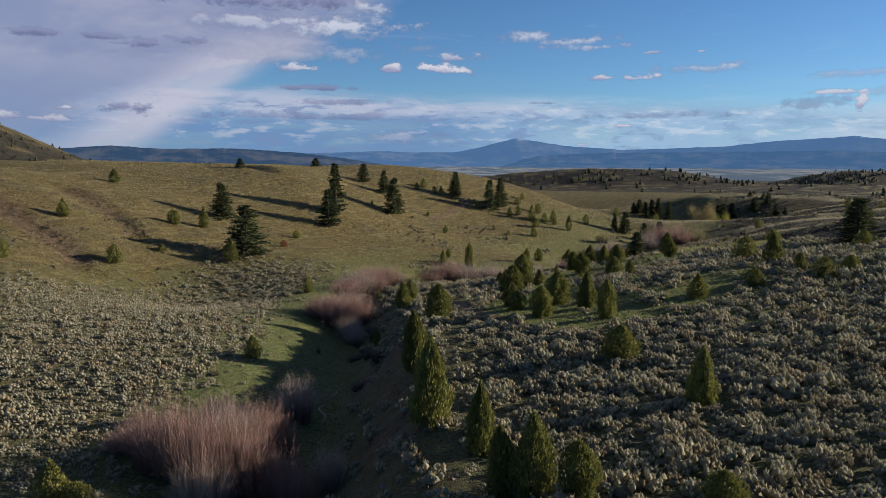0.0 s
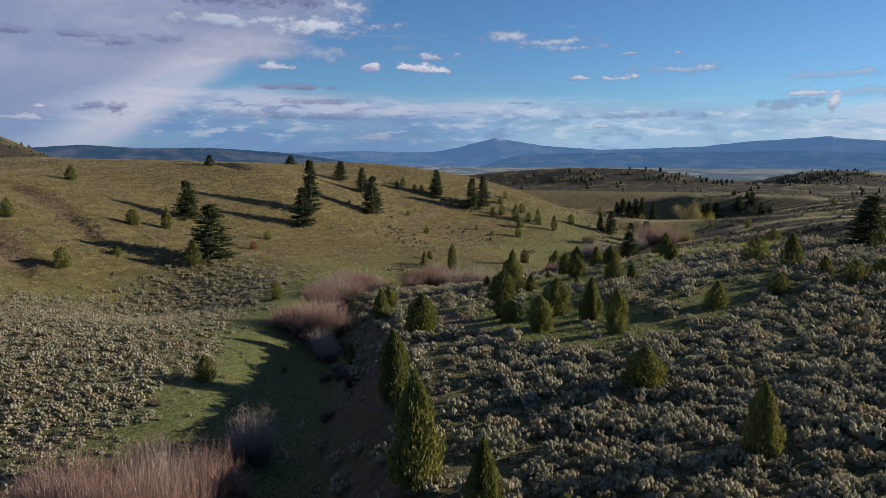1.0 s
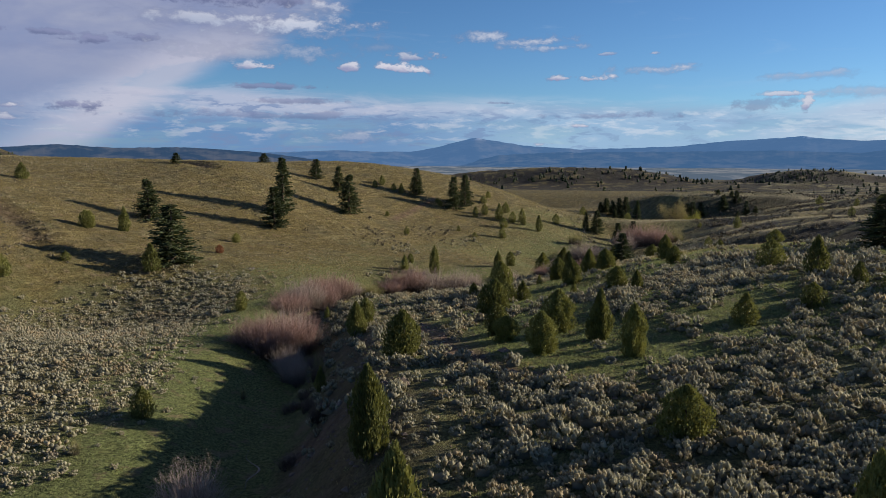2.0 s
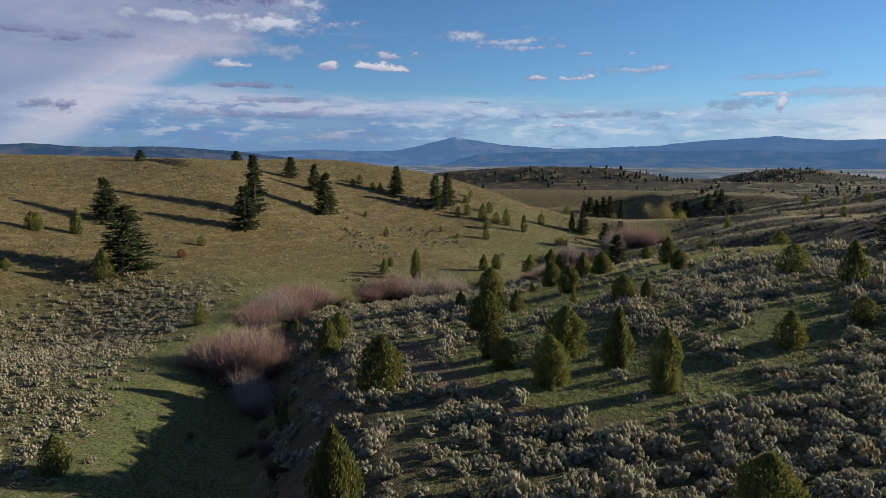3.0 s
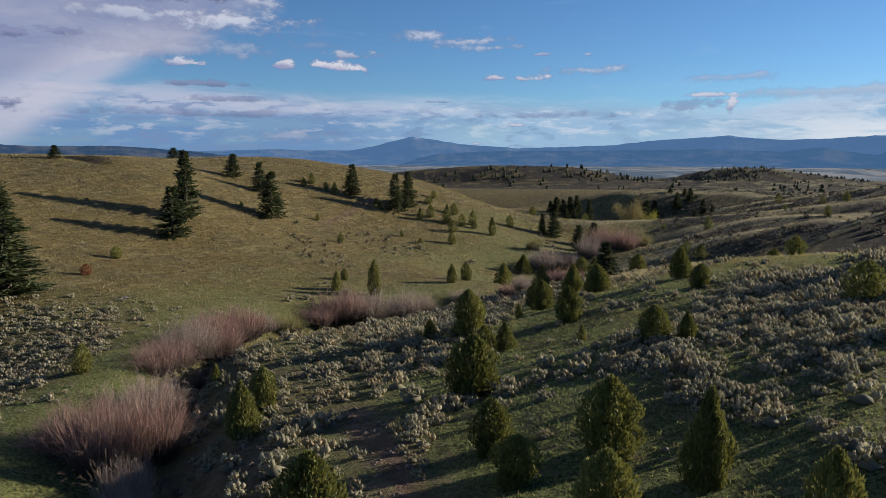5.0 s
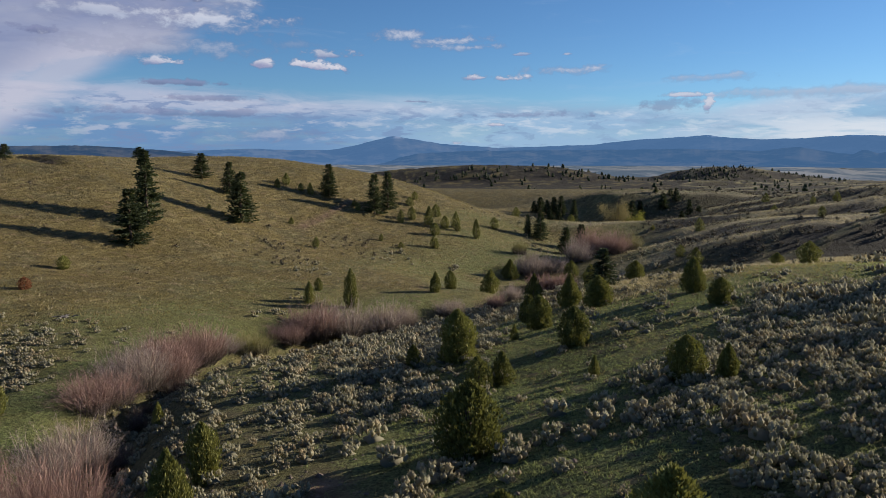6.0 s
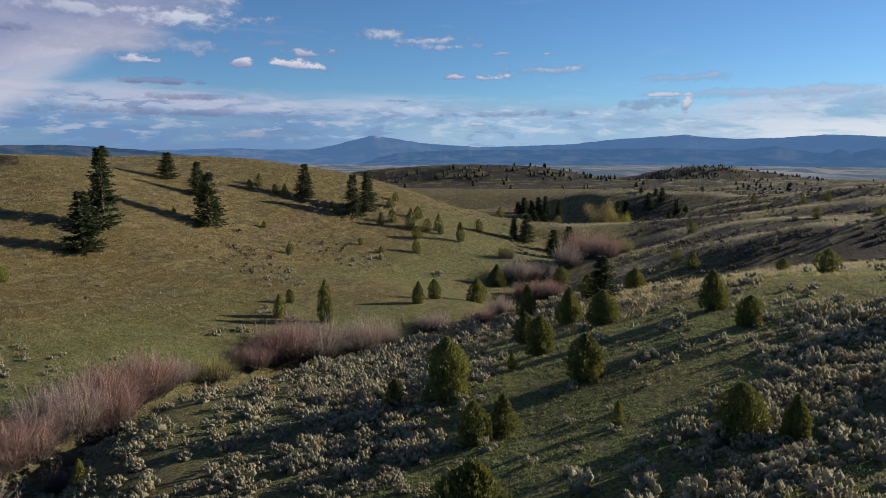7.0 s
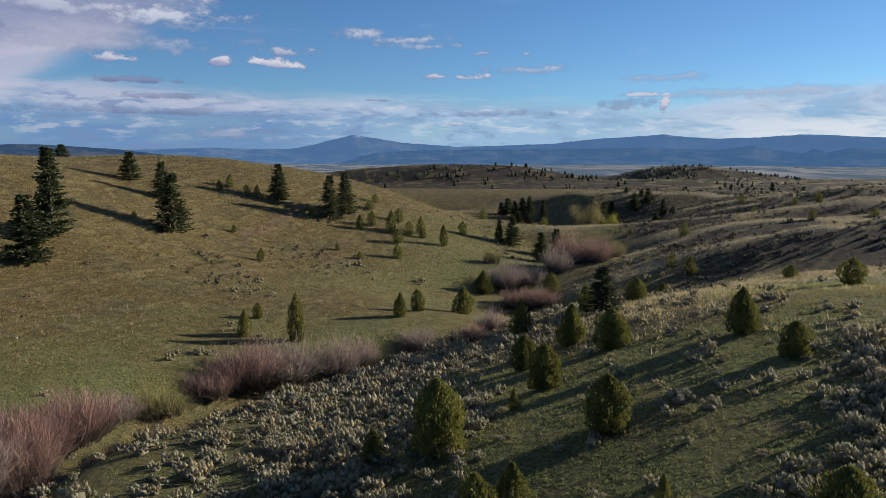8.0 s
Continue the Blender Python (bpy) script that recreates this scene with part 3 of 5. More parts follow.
def leaf_material(name, dark, light, through=0.35, rough=0.7, by_thing=0.5, other=None):
    """Foliage that lets light through, varied from plant to plant and from spray to spray."""
    m = bpy.data.materials.new(name)
    m.use_nodes = True
    n = Net(m.node_tree)
    own = n.node("ShaderNodeObjectInfo").outputs["Random"]
    spray = n.node("ShaderNodeNewGeometry").outputs["Random Per Island"]
    k = n.math("ADD", n.math("MULTIPLY", own, by_thing), n.math("MULTIPLY", spray, 1.0 - by_thing))
    c = n.mix(k, rgb(*dark), rgb(*light))
    if other:
        patch = n.noise(n.node("ShaderNodeNewGeometry").outputs["Position"], 0.75, 2.0, 0.6)
        c = n.mix(n.step(patch, 0.46, 0.66, 0.0, 0.8), c, n.mix(k, rgb(other[0] * 0.5, other[1] * 0.5, other[2] * 0.5), rgb(*other)))
    d = n.node("ShaderNodeBsdfPrincipled", {"Base Color": c, "Roughness": rough, "Specular IOR Level": 0.2})
    t = n.node("ShaderNodeBsdfTranslucent", {"Color": n.mix(0.5, c, rgb(light[0] * 1.3, light[1] * 1.3, light[2]))})
    n.node("ShaderNodeOutputMaterial", {0: n.node("ShaderNodeMixShader", {0: through, 1: d, 2: t})})
    return m


def bark_material(name, dark, light, size=14.0):
    m = bpy.data.materials.new(name)
    m.use_nodes = True
    n = Net(m.node_tree)
    co = n.node("ShaderNodeTexCoord").outputs["Object"]
    g = n.noise(co, size, 5.0, 0.65)
    c = n.mix(n.step(g, 0.3, 0.7), rgb(*dark), rgb(*light))
    bump = n.node("ShaderNodeBump", {"Height": g, "Strength": 0.6, "Distance": 0.02})
    b = n.node("ShaderNodeBsdfPrincipled", {"Base Color": c, "Roughness": 0.9, "Normal": bump})
    n.node("ShaderNodeOutputMaterial", {0: b})
    return m


def stem_material(name, low, high, pale):
    """Bare twigs: darker towards the foot, coloured young growth at the tips."""
    m = bpy.data.materials.new(name)
    m.use_nodes = True
    n = Net(m.node_tree)
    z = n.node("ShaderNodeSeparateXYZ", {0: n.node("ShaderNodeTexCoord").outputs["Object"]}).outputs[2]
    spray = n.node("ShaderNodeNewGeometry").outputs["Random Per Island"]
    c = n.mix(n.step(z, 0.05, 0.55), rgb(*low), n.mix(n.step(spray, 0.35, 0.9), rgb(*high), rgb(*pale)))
    d = n.node("ShaderNodeBsdfPrincipled", {"Base Color": c, "Roughness": 0.75})
    t = n.node("ShaderNodeBsdfTranslucent", {"Color": c})
    n.node("ShaderNodeOutputMaterial", {0: n.node("ShaderNodeMixShader", {0: 0.25, 1: d, 2: t})})
    return m


JUNIPER_LEAF = leaf_material("juniper foliage", (0.045, 0.055, 0.018), (0.235, 0.230, 0.066), 0.18)
FIR_LEAF = leaf_material("fir needles", (0.018, 0.029, 0.014), (0.075, 0.090, 0.036), 0.2)
SAGE_LEAF = leaf_material("sage leaves", (0.215, 0.210, 0.150), (0.385, 0.355, 0.258), 0.36, 0.85, 0.30, (0.38, 0.285, 0.175))
SAGE_FAR = leaf_material("sage leaves far", (0.215, 0.210, 0.150), (0.385, 0.355, 0.258), 0.36, 0.85, 0.0, (0.38, 0.285, 0.175))
HILL_BRUSH = leaf_material("hill brush", (0.045, 0.038, 0.026), (0.17, 0.14, 0.095), 0.1, 0.9, 0.0)
# inner twigs, coloured darker for the shade inside the bush
SAGE_CORE = leaf_material("sage twigs with inner shade", (0.10, 0.093, 0.066), (0.16, 0.148, 0.105), 0.0, 0.9, 0.0)
GREEN_GRASS = leaf_material("green grass", (0.095, 0.130, 0.044), (0.285, 0.315, 0.125), 0.35, 0.8, 0.0)
DRY_GRASS = leaf_material("dry grass", (0.11, 0.092, 0.040), (0.31, 0.25, 0.12), 0.3, 0.85, 0.0)
STRAW = leaf_material("straw", (0.20, 0.172, 0.105), (0.46, 0.395, 0.26), 0.35, 0.85, 0.0)
TAN_BUD = leaf_material("opening buds", (0.12, 0.105, 0.05), (0.25, 0.21, 0.105), 0.4, 0.7, 0.2)
BUD_LEAF = leaf_material("young leaves", (0.10, 0.115, 0.025), (0.26, 0.255, 0.06), 0.45, 0.7, 0.2)
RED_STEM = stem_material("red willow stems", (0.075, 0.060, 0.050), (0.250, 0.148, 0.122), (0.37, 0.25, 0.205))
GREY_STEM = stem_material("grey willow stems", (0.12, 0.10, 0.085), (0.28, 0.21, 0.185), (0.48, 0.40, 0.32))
# willow stems darkened to carry the shade under the bank
SHADED_STEM = stem_material("brush stems darkened for shade", (0.035, 0.028, 0.024), (0.10, 0.07, 0.058), (0.17, 0.13, 0.11))
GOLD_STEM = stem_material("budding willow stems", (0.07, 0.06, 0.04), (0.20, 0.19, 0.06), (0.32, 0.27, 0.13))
RUST_LEAF = leaf_material("rust-red needles", (0.09, 0.035, 0.018), (0.24, 0.10, 0.05), 0.2)
BARK = bark_material("shaggy bark", (0.045, 0.032, 0.024), (0.15, 0.11, 0.085))
DEAD_WOOD = bark_material("weathered dead wood", (0.11, 0.095, 0.085), (0.26, 0.235, 0.21))

# ---- plant shapes ----
RNG = np.random.default_rng(7)


def unit(v):
    return v / np.maximum(np.linalg.norm(v, axis=-1, keepdims=True), 1e-9)


def blades(p, way, length, width, rng, bend=0.0):
    """One pointed blade at each place: vertices and triangles (two to a blade when bent)."""
    n = len(p)
    side = unit(np.cross(way, rng.normal(size=(n, 3))))
    l, w = np.broadcast_to(length, n)[:, None], np.broadcast_to(width, n)[:, None]
    a, b, tip = p - side * w * 0.5, p + side * w * 0.5, p + way * l
    v = np.stack([a, b, tip], 1).reshape(-1, 3)
    return v, np.arange(3 * n).reshape(n, 3)


def leaves(p, way, length, width, rng):
    """Four-cornered sprays, widest below the middle: two triangles each."""
    n = len(p)
    side = unit(np.cross(way, rng.normal(size=(n, 3))))
    l, w = np.broadcast_to(length, n)[:, None], np.broadcast_to(width, n)[:, None]
    mid = p + way * l * 0.4
    v = np.stack([p, mid + side * w * 0.5, p + way * l, mid - side * w * 0.5], 1).reshape(-1, 3)
    i = 4 * np.arange(n)[:, None]
    return v, np.concatenate([i + np.array([[0, 1, 2]]), i + np.array([[0, 2, 3]])])


def joined(parts):
    v, f, k = [], [], 0
    for a, b in parts:
        v.append(a)
        f.append(b + k)
        k += len(a)
    return np.concatenate(v), np.concatenate(f)


def tube(path, radii, sides=6):
    """A tapered round limb along a path, as triangles."""
    path, out = np.asarray(path, float), []
    for i, (p, r) in enumerate(zip(path, radii)):
        d = unit(path[min(i + 1, len(path) - 1)] - path[max(i - 1, 0)])
        u = unit(np.cross(d, (0.31, 0.87, 0.13)))
        w = np.cross(d, u)
        for s in range(sides):
            t = 2 * math.pi * s / sides
            out.append(p + r * (math.cos(t) * u + math.sin(t) * w))
    f = []
    for i in range(len(path) - 1):
        for s in range(sides):
            a, b = i * sides + s, i * sides + (s + 1) % sides
            f += [(a, b, b + sides), (a, b + sides, a + sides)]
    return np.array(out), np.array(f)


def juniper_crown(sprays, seed, belly=0.35, point=1.2):
    """A dense crown, one high and one wide, of upright sprays in leaning lobes."""
    rng = np.random.default_rng(seed)
    lobes = 9 + seed % 4
    la, lz = rng.uniform(0, 2 * math.pi, lobes * 3), rng.uniform(0.05, 0.85, lobes * 3)
    z = rng.beta(1.02, 1.35, sprays)
    a = rng.uniform(0, 2 * math.pi, sprays)
    body = np.where(z < belly, 0.80 + 0.20 * (z / belly) ** 0.7, np.clip(1 - (np.maximum(z - belly, 0) / (1 - belly)) ** point, 0, 1) ** 0.85)
    lump = np.zeros(sprays)
    for k in range(lobes * 3):
        da = np.abs((a - la[k] + math.pi) % (2 * math.pi) - math.pi)
        lump = np.maximum(lump, np.exp(-(da / 0.30) ** 2 - ((z - lz[k]) / 0.20) ** 2))
    r = 0.5 * body * (0.58 + 0.48 * lump + rng.normal(0, 0.05, sprays)) * rng.uniform(0.55, 1.0, sprays) ** 0.35
    lean = rng.normal(0, 0.03, 2)
    p = np.stack([r * np.cos(a) + lean[0] * z, r * np.sin(a) + lean[1] * z, -0.01 + 0.96 * z], 1)
    way = unit(np.stack([np.cos(a) * 0.42, np.sin(a) * 0.42, np.full(sprays, 0.85)], 1) + rng.normal(0, 0.30, (sprays, 3)))
    size = rng.uniform(0.038, 0.075, sprays) * (1.0 if sprays > 3000 else 1.18 if sprays > 1500 else 1.45 if sprays > 500 else 3.6)
    shell = leaves(p, way, size, size * 0.55, rng)
    m = sprays // 7
    q = p[:m] * np.array([0.55, 0.55, 0.93])
    core = leaves(q, unit(way[:m] * (0.4, 0.4, 1.0) + rng.normal(0, 0.3, (m, 3))), 0.13, 0.09, rng)
    return joined([shell, core])


def fir_crown(seed, levels=26):
    """Whorls of drooping boughs, shorter towards the tip; one high, about 0.5 wide."""
    rng = np.random.default_rng(seed)
    p, way, size = [], [], []
    for i in range(levels):
        h = 0.03 + 0.93 * (i / (levels - 1)) ** 0.9
        reach = 0.27 * (1 - h) ** 0.8 * rng.uniform(0.8, 1.12) + 0.02
        for j in range(8 if h < 0.7 else 6):
            a = rng.uniform(0, 2 * math.pi)
            l = reach * rng.uniform(0.6, 1.12)
            m = max(4, int(12 * l / 0.27))
            for t in np.linspace(0.18, 1.0, m):
                q = np.array([math.cos(a) * l * t, math.sin(a) * l * t, h - 0.16 * l * t + 0.16 * l * t * t])
                for s in (-1, 1, 0):
                    d = np.array([math.cos(a + 0.85 * s), math.sin(a + 0.85 * s), 0.12 - 0.25 * abs(s)])
                    p.append(q + rng.normal(0, 0.008, 3))
                    way.append(d)
                    size.append(rng.uniform(0.028, 0.052) * (1.25 - 0.45 * t))
    p, way, size = np.array(p), unit(np.array(way) + rng.normal(0, 0.16, (len(p), 3))), np.array(size)
    top = leaves(np.array([[0, 0, 0.955]]), np.array([[0.0, 0, 1]]), 0.05, 0.016, rng)
    return joined([leaves(p, way, size * 1.25, size * 0.62, rng), top])


def plumes(p, way, face, length, width, rng):
    """Pointed blades that turn a flat side outwards."""
    n = len(p)
    side = unit(np.cross(way, face + rng.normal(0, 0.35, (n, 3))))
    l, w = np.broadcast_to(length, n)[:, None], np.broadcast_to(width, n)[:, None]
    v = np.stack([p - side * w * 0.5, p + side * w * 0.5, p + way * l], 1).reshape(-1, 3)
    return v, np.arange(3 * n).reshape(n, 3)


def knob(rng, fine=True):
    """An uneven closed lump of unit radius: 20 faces, or 8."""
    if fine:
        g = (1 + 5 ** 0.5) / 2
        v = np.array([(-1, g, 0), (1, g, 0), (-1, -g, 0), (1, -g, 0), (0, -1, g), (0, 1, g), (0, -1, -g), (0, 1, -g), (g, 0, -1), (g, 0, 1), (-g, 0, -1), (-g, 0, 1)])
        f = np.array([(0, 11, 5), (0, 5, 1), (0, 1, 7), (0, 7, 10), (0, 10, 11), (1, 5, 9), (5, 11, 4), (11, 10, 2), (10, 7, 6), (7, 1, 8), (3, 9, 4), (3, 4, 2), (3, 2, 6), (3, 6, 8), (3, 8, 9), (4, 9, 5), (2, 4, 11), (6, 2, 10), (8, 6, 7), (9, 8, 1)])
    else:
        v = np.array([(1, 0, 0), (0, 1, 0), (-1, 0, 0), (0, -1, 0), (0, 0, 1), (0, 0, -1)], float)
        f = np.array([(0, 1, 4), (1, 2, 4), (2, 3, 4), (3, 0, 4), (1, 0, 5), (2, 1, 5), (3, 2, 5), (0, 3, 5)])
    return unit(v) * rng.uniform(0.72, 1.18, (len(v), 1)), f


def sage_bush(heads, tips, seed, fine=True):
    """A low bush, one wide and about 0.65 high, of upright leafy plumes over a lump coloured dark for twigs and inner
    shade; its woody stems, and how many faces are that lump.
    """
    rng = np.random.default_rng(seed)
    hr = 0.43 * np.sqrt((np.arange(heads) + 0.4) / heads) * rng.uniform(0.85, 1.12, heads)
    ha = np.arange(heads) * 2.4 + rng.normal(0, 0.35, heads)
    mid = np.stack([hr * np.cos(ha), hr * np.sin(ha), (0.40 - 1.1 * hr ** 2.1) * rng.uniform(0.75, 1.2, heads) + 0.03], 1)
    wide = rng.uniform(0.075, 0.115, heads) * (16.0 / heads) ** 0.5
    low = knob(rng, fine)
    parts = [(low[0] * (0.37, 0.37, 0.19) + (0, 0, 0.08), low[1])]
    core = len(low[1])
    for i in range(heads):
        v, f = knob(rng, fine)
        lean = mid[i] * (0.5, 0.5, 0)
        v = v * (wide[i] * 0.80, wide[i] * 0.80, wide[i] * 1.2)
        parts.append((v + mid[i] + v[:, 2:3] * lean * 1.5, f))
    k = rng.integers(0, heads, tips)
    o = unit(rng.normal(size=(tips, 3)) + (0, 0, 0.45))
    p = mid[k] + o * (wide[k] * rng.uniform(0.55, 1.0, tips))[:, None] * (0.9, 0.9, 1.35)
    big = (600.0 / tips) ** 0.26
    way = unit(o * 0.65 + mid[k] * (0.9, 0.9, 0) + (0, 0, 0.8) + rng.normal(0, 0.30, (tips, 3)))
    parts.append(plumes(p - way * 0.02, way, o, rng.uniform(0.034, 0.066, tips) * big, rng.uniform(0.020, 0.032, tips) * big, rng))
    foot = np.stack([rng.normal(0, 0.05, heads), rng.normal(0, 0.05, heads), np.full(heads, -0.05)], 1)
    wood = blades(foot, unit(mid - foot), 0.4, 0.04, rng)
    return joined(parts), wood, core


def willow_shrub(stems, seed, thick=1.0):
    """A thicket shrub of many fine crooked stems that fan out and fork; one high, one wide."""
    rng = np.random.default_rng(seed)
    a, r0 = rng.uniform(0, 2 * math.pi, stems), 0.24 * np.sqrt(rng.uniform(0, 1, stems))
    out = rng.beta(1.3, 1.5, stems) * 0.44
    h = (0.98 - 0.46 * (out / 0.44) ** 2.0) * rng.uniform(0.50, 1.08, stems) * (0.84 + 0.2 * np.sin(a * 3 + seed))
    side = unit(rng.normal(size=(stems, 3)) * (1, 1, 0.1))
    turn, pts, stray = rng.normal(0, 0.35, stems), [], np.zeros((stems, 3))
    for t in (0.0, 0.25, 0.5, 0.75, 1.0):
        rr, b = r0 + out * t ** 1.35, a + turn * t
        stray = stray + rng.normal(0, 0.020, (stems, 3)) * (1, 1, 0.5) * (t > 0)
        pts.append(np.stack([rr * np.cos(b), rr * np.sin(b), h * t ** 0.9 - 0.02], 1) + stray)
    w = [thick * k for k in (0.0062, 0.0050, 0.0040, 0.0028, 0.0008)]
    v = np.stack([q + s * side * wi for q, wi in zip(pts, w) for s in (-1, 1)], 1)
    base = 10 * np.arange(stems)[:, None]
    f = np.concatenate([base + np.array([[2 * i, 2 * i + 1, 2 * i + 3]]) for i in range(4)] + [base + np.array([[2 * i, 2 * i + 3, 2 * i + 2]]) for i in range(4)])
    parts = [(v.reshape(-1, 3), f)]
    for t0 in (1, 2, 2, 3, 3, 4, 4, 4):
        u = rng.uniform(0, 1, (stems, 1))
        q = pts[t0 - 1] * (1 - u) + pts[t0] * u
        d = unit(unit(pts[t0] - pts[t0 - 1]) + rng.normal(0, 0.42, (stems, 3)))
        parts.append(blades(q, d, rng.uniform(0.06, 0.20, stems), 0.0058 * thick, rng))
    return joined(parts)


def leafy_crown(seed, clumps=5200):
    """An open round-topped crown of small new leaves."""
    rng = np.random.default_rng(seed)
    c = rng.normal(0, 1, (40, 3)) * (0.21, 0.21, 0.18) + (0, 0, 0.56)
    k = rng.integers(0, 40, clumps)
    p = c[k] + rng.normal(0, 0.06, (clumps, 3))
    return blades(p, unit(rng.normal(size=(clumps, 3)) + (0, 0, 0.4)), rng.uniform(0.018, 0.034, clumps), 0.017, rng)


def made(name, shape, material, rounded=False):
    me = mesh_of(name, *shape, rounded)
    me.materials.append(material)
    return me


def part(name, me, parent, label=""):
    ob = new(name, me)
    ob.parent = parent
    return tagged(ob, label) if label else ob


def on_ground(x, y, sink=0.0):
    return float(ground_height(np.array([x]), np.array([y]))[0]) - sink


def trunk_shape(seed, height, radius, forks):
    rng = np.random.default_rng(seed)
    limbs = [tube([(0, 0, -0.03), (0.01, 0.0, height * 0.4), (rng.normal(0, 0.02), rng.normal(0, 0.02), height)], [radius, radius * 0.75, radius * 0.25], 7)]
    for i in range(forks):
        a, z = rng.uniform(0, 2 * math.pi), height * rng.uniform(0.15, 0.7)
        l = rng.uniform(0.12, 0.26)
        limbs.append(tube([(0, 0, z), (math.cos(a) * l * 0.5, math.sin(a) * l * 0.5, z + 0.06), (math.cos(a) * l, math.sin(a) * l, z + 0.18)], [radius * 0.4, radius * 0.28, radius * 0.1], 5))
    return joined(limbs)


def fans(base, meshes, seed):
    """The fans of stems that make up one shrub."""
    rng = np.random.default_rng(seed)
    for j in range(3):
        a = j * 2.09 + rng.uniform(-0.5, 0.5)
        ob = part("stem_fan", meshes[(seed + j) % len(meshes)], base)
        k = rng.uniform(0.68, 0.86)
        ob.matrix_local = Matrix.LocRotScale((0.17 * math.cos(a), 0.17 * math.sin(a), 0.0), Euler((0, 0, rng.uniform(0, 6.28))), (k, k, rng.uniform(0.78, 1.08)))


JUNIPER_CROWNS = [made("juniper_crown", juniper_crown(3700, 11 + i, b, p), JUNIPER_LEAF) for i, (b, p) in enumerate([(0.30, 1.3), (0.42, 1.7), (0.25, 1.1), (0.36, 2.1), (0.32, 1.5), (0.45, 2.4)])]
JUNIPER_MIDDLE = [made("juniper_crown_middle", juniper_crown(1800, 21 + i, b, p), JUNIPER_LEAF) for i, (b, p) in enumerate([(0.30, 1.3), (0.42, 1.8), (0.25, 1.1), (0.36, 2.1)])]
JUNIPER_SMALL = [made("juniper_crown_small", juniper_crown(900, 31 + i, 0.33, p), JUNIPER_LEAF) for i, p in enumerate([1.2, 1.6, 2.0])]
JUNIPER_TRUNK = made("juniper_trunk", trunk_shape(3, 0.7, 0.035, 6), BARK)
FIR_CROWNS = [made("fir_crown", fir_crown(51 + i), FIR_LEAF) for i in range(4)]
FIR_TRUNK = made("fir_trunk", trunk_shape(4, 0.93, 0.022, 0), BARK)
WILLOWS = {k: [made(k + "_fan", willow_shrub(count, 71 + 5 * i + j, thick), m) for j in range(4)] for i, (k, m, count, thick) in enumerate([("red", RED_STEM, 240, 1.0), ("grey", GREY_STEM, 170, 1.0), ("gold", GOLD_STEM, 150, 1.1), ("dark", SHADED_STEM, 90, 1.5), ("near_red", RED_STEM, 330, 0.66), ("near_grey", GREY_STEM, 330, 0.66)])}
SAGES = []
for i in range(6):
    foliage, wood, core = sage_bush(20, 640, 91 + i)
    me = made("sage_foliage", foliage, SAGE_LEAF, True)
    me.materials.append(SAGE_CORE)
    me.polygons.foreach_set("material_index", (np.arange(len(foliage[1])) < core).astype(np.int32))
    SAGES.append((me, made("sage_wood", wood, BARK)))


def tree(kind, x, y, height, width, crown, trunk, label, category, group, spread=1.0):
    base = new(kind)
    base.matrix_world = Matrix.LocRotScale((x, y, on_ground(x, y, 0.03)), Euler((0, 0, RNG.uniform(0, 6.28))), (width / spread, width / spread, height))
    part("trunk", trunk, base, "shaggy brown bark trunk")
    part("crown", crown, base)
    return tagged(base, label, category, group)


# ---- where the trees and shrubs stand: x, y, height, width ----
JUN_NEAR = [
    (-0.5, 26.6, 3.7, 1.7), (-1.5, 35.1, 3.3, 1.4), (1.3, 23.4, 2.7, 1.2), (1.7, 19.7, 2.3, 0.9), (2.6, 19.5, 2.7, 1.4),
    (3.9, 18.7, 2.0, 1.2), (10.2, 26.4, 2.5, 1.2), (8.8, 33.5, 1.9, 1.7), (7.6, 17.6, 1.3, 1.2), (6.0, 59.4, 2.8, 2.3),
    (5.2, 52.0, 1.9, 1.4), (5.3, 49.4, 1.5, 1.4), (8.5, 50.3, 2.5, 1.9), (6.6, 45.9, 2.2, 1.6), (10.0, 47.4, 2.8, 1.4),
    (10.4, 43.3, 2.6, 1.2), (-3.4, 58.4, 2.5, 1.3), (-2.9, 61.4, 2.2, 1.2), (-0.4, 47.0, 2.6, 1.9), (15.5, 62.3, 1.9, 1.6),
    (16.7, 61.3, 1.5, 1.0),
]
JUN_MID = [
    (8.7, 74.9, 3.1, 2.2), (6.3, 75.6, 1.4, 0.9), (15.3, 80.4, 2.4, 1.7), (16.8, 87.3, 2.2, 1.6), (14.7, 72.6, 2.3, 1.7),
    (21.3, 90.9, 2.8, 1.9), (21.8, 86.3, 2.5, 2.2), (26.2, 80.5, 2.5, 1.6), (24.9, 75.2, 1.7, 1.4), (34.3, 106.3, 2.2, 1.9),
    (46.4, 121.9, 2.6, 1.9), (21.0, 99.8, 2.9, 1.7), (27.9, 103.1, 2.5, 1.6), (9.7, 68.9, 1.7, 1.3), (8.4, 68.5, 1.8, 1.4),
    (17.4, 46.7, 1.7, 1.4), (27.9, 63.8, 2.4, 2.2), (27.0, 56.2, 2.7, 1.7), (22.0, 48.4, 1.4, 1.4), (27.0, 52.0, 1.4, 1.0),
    (27.4, 49.3, 1.5, 1.5), (30.0, 50.5, 1.2, 1.7), (40.5, 66.5, 2.0, 1.6), (54.7, 111.2, 1.4, 1.8), (44.1, 92.2, 2.1, 2.0),
]
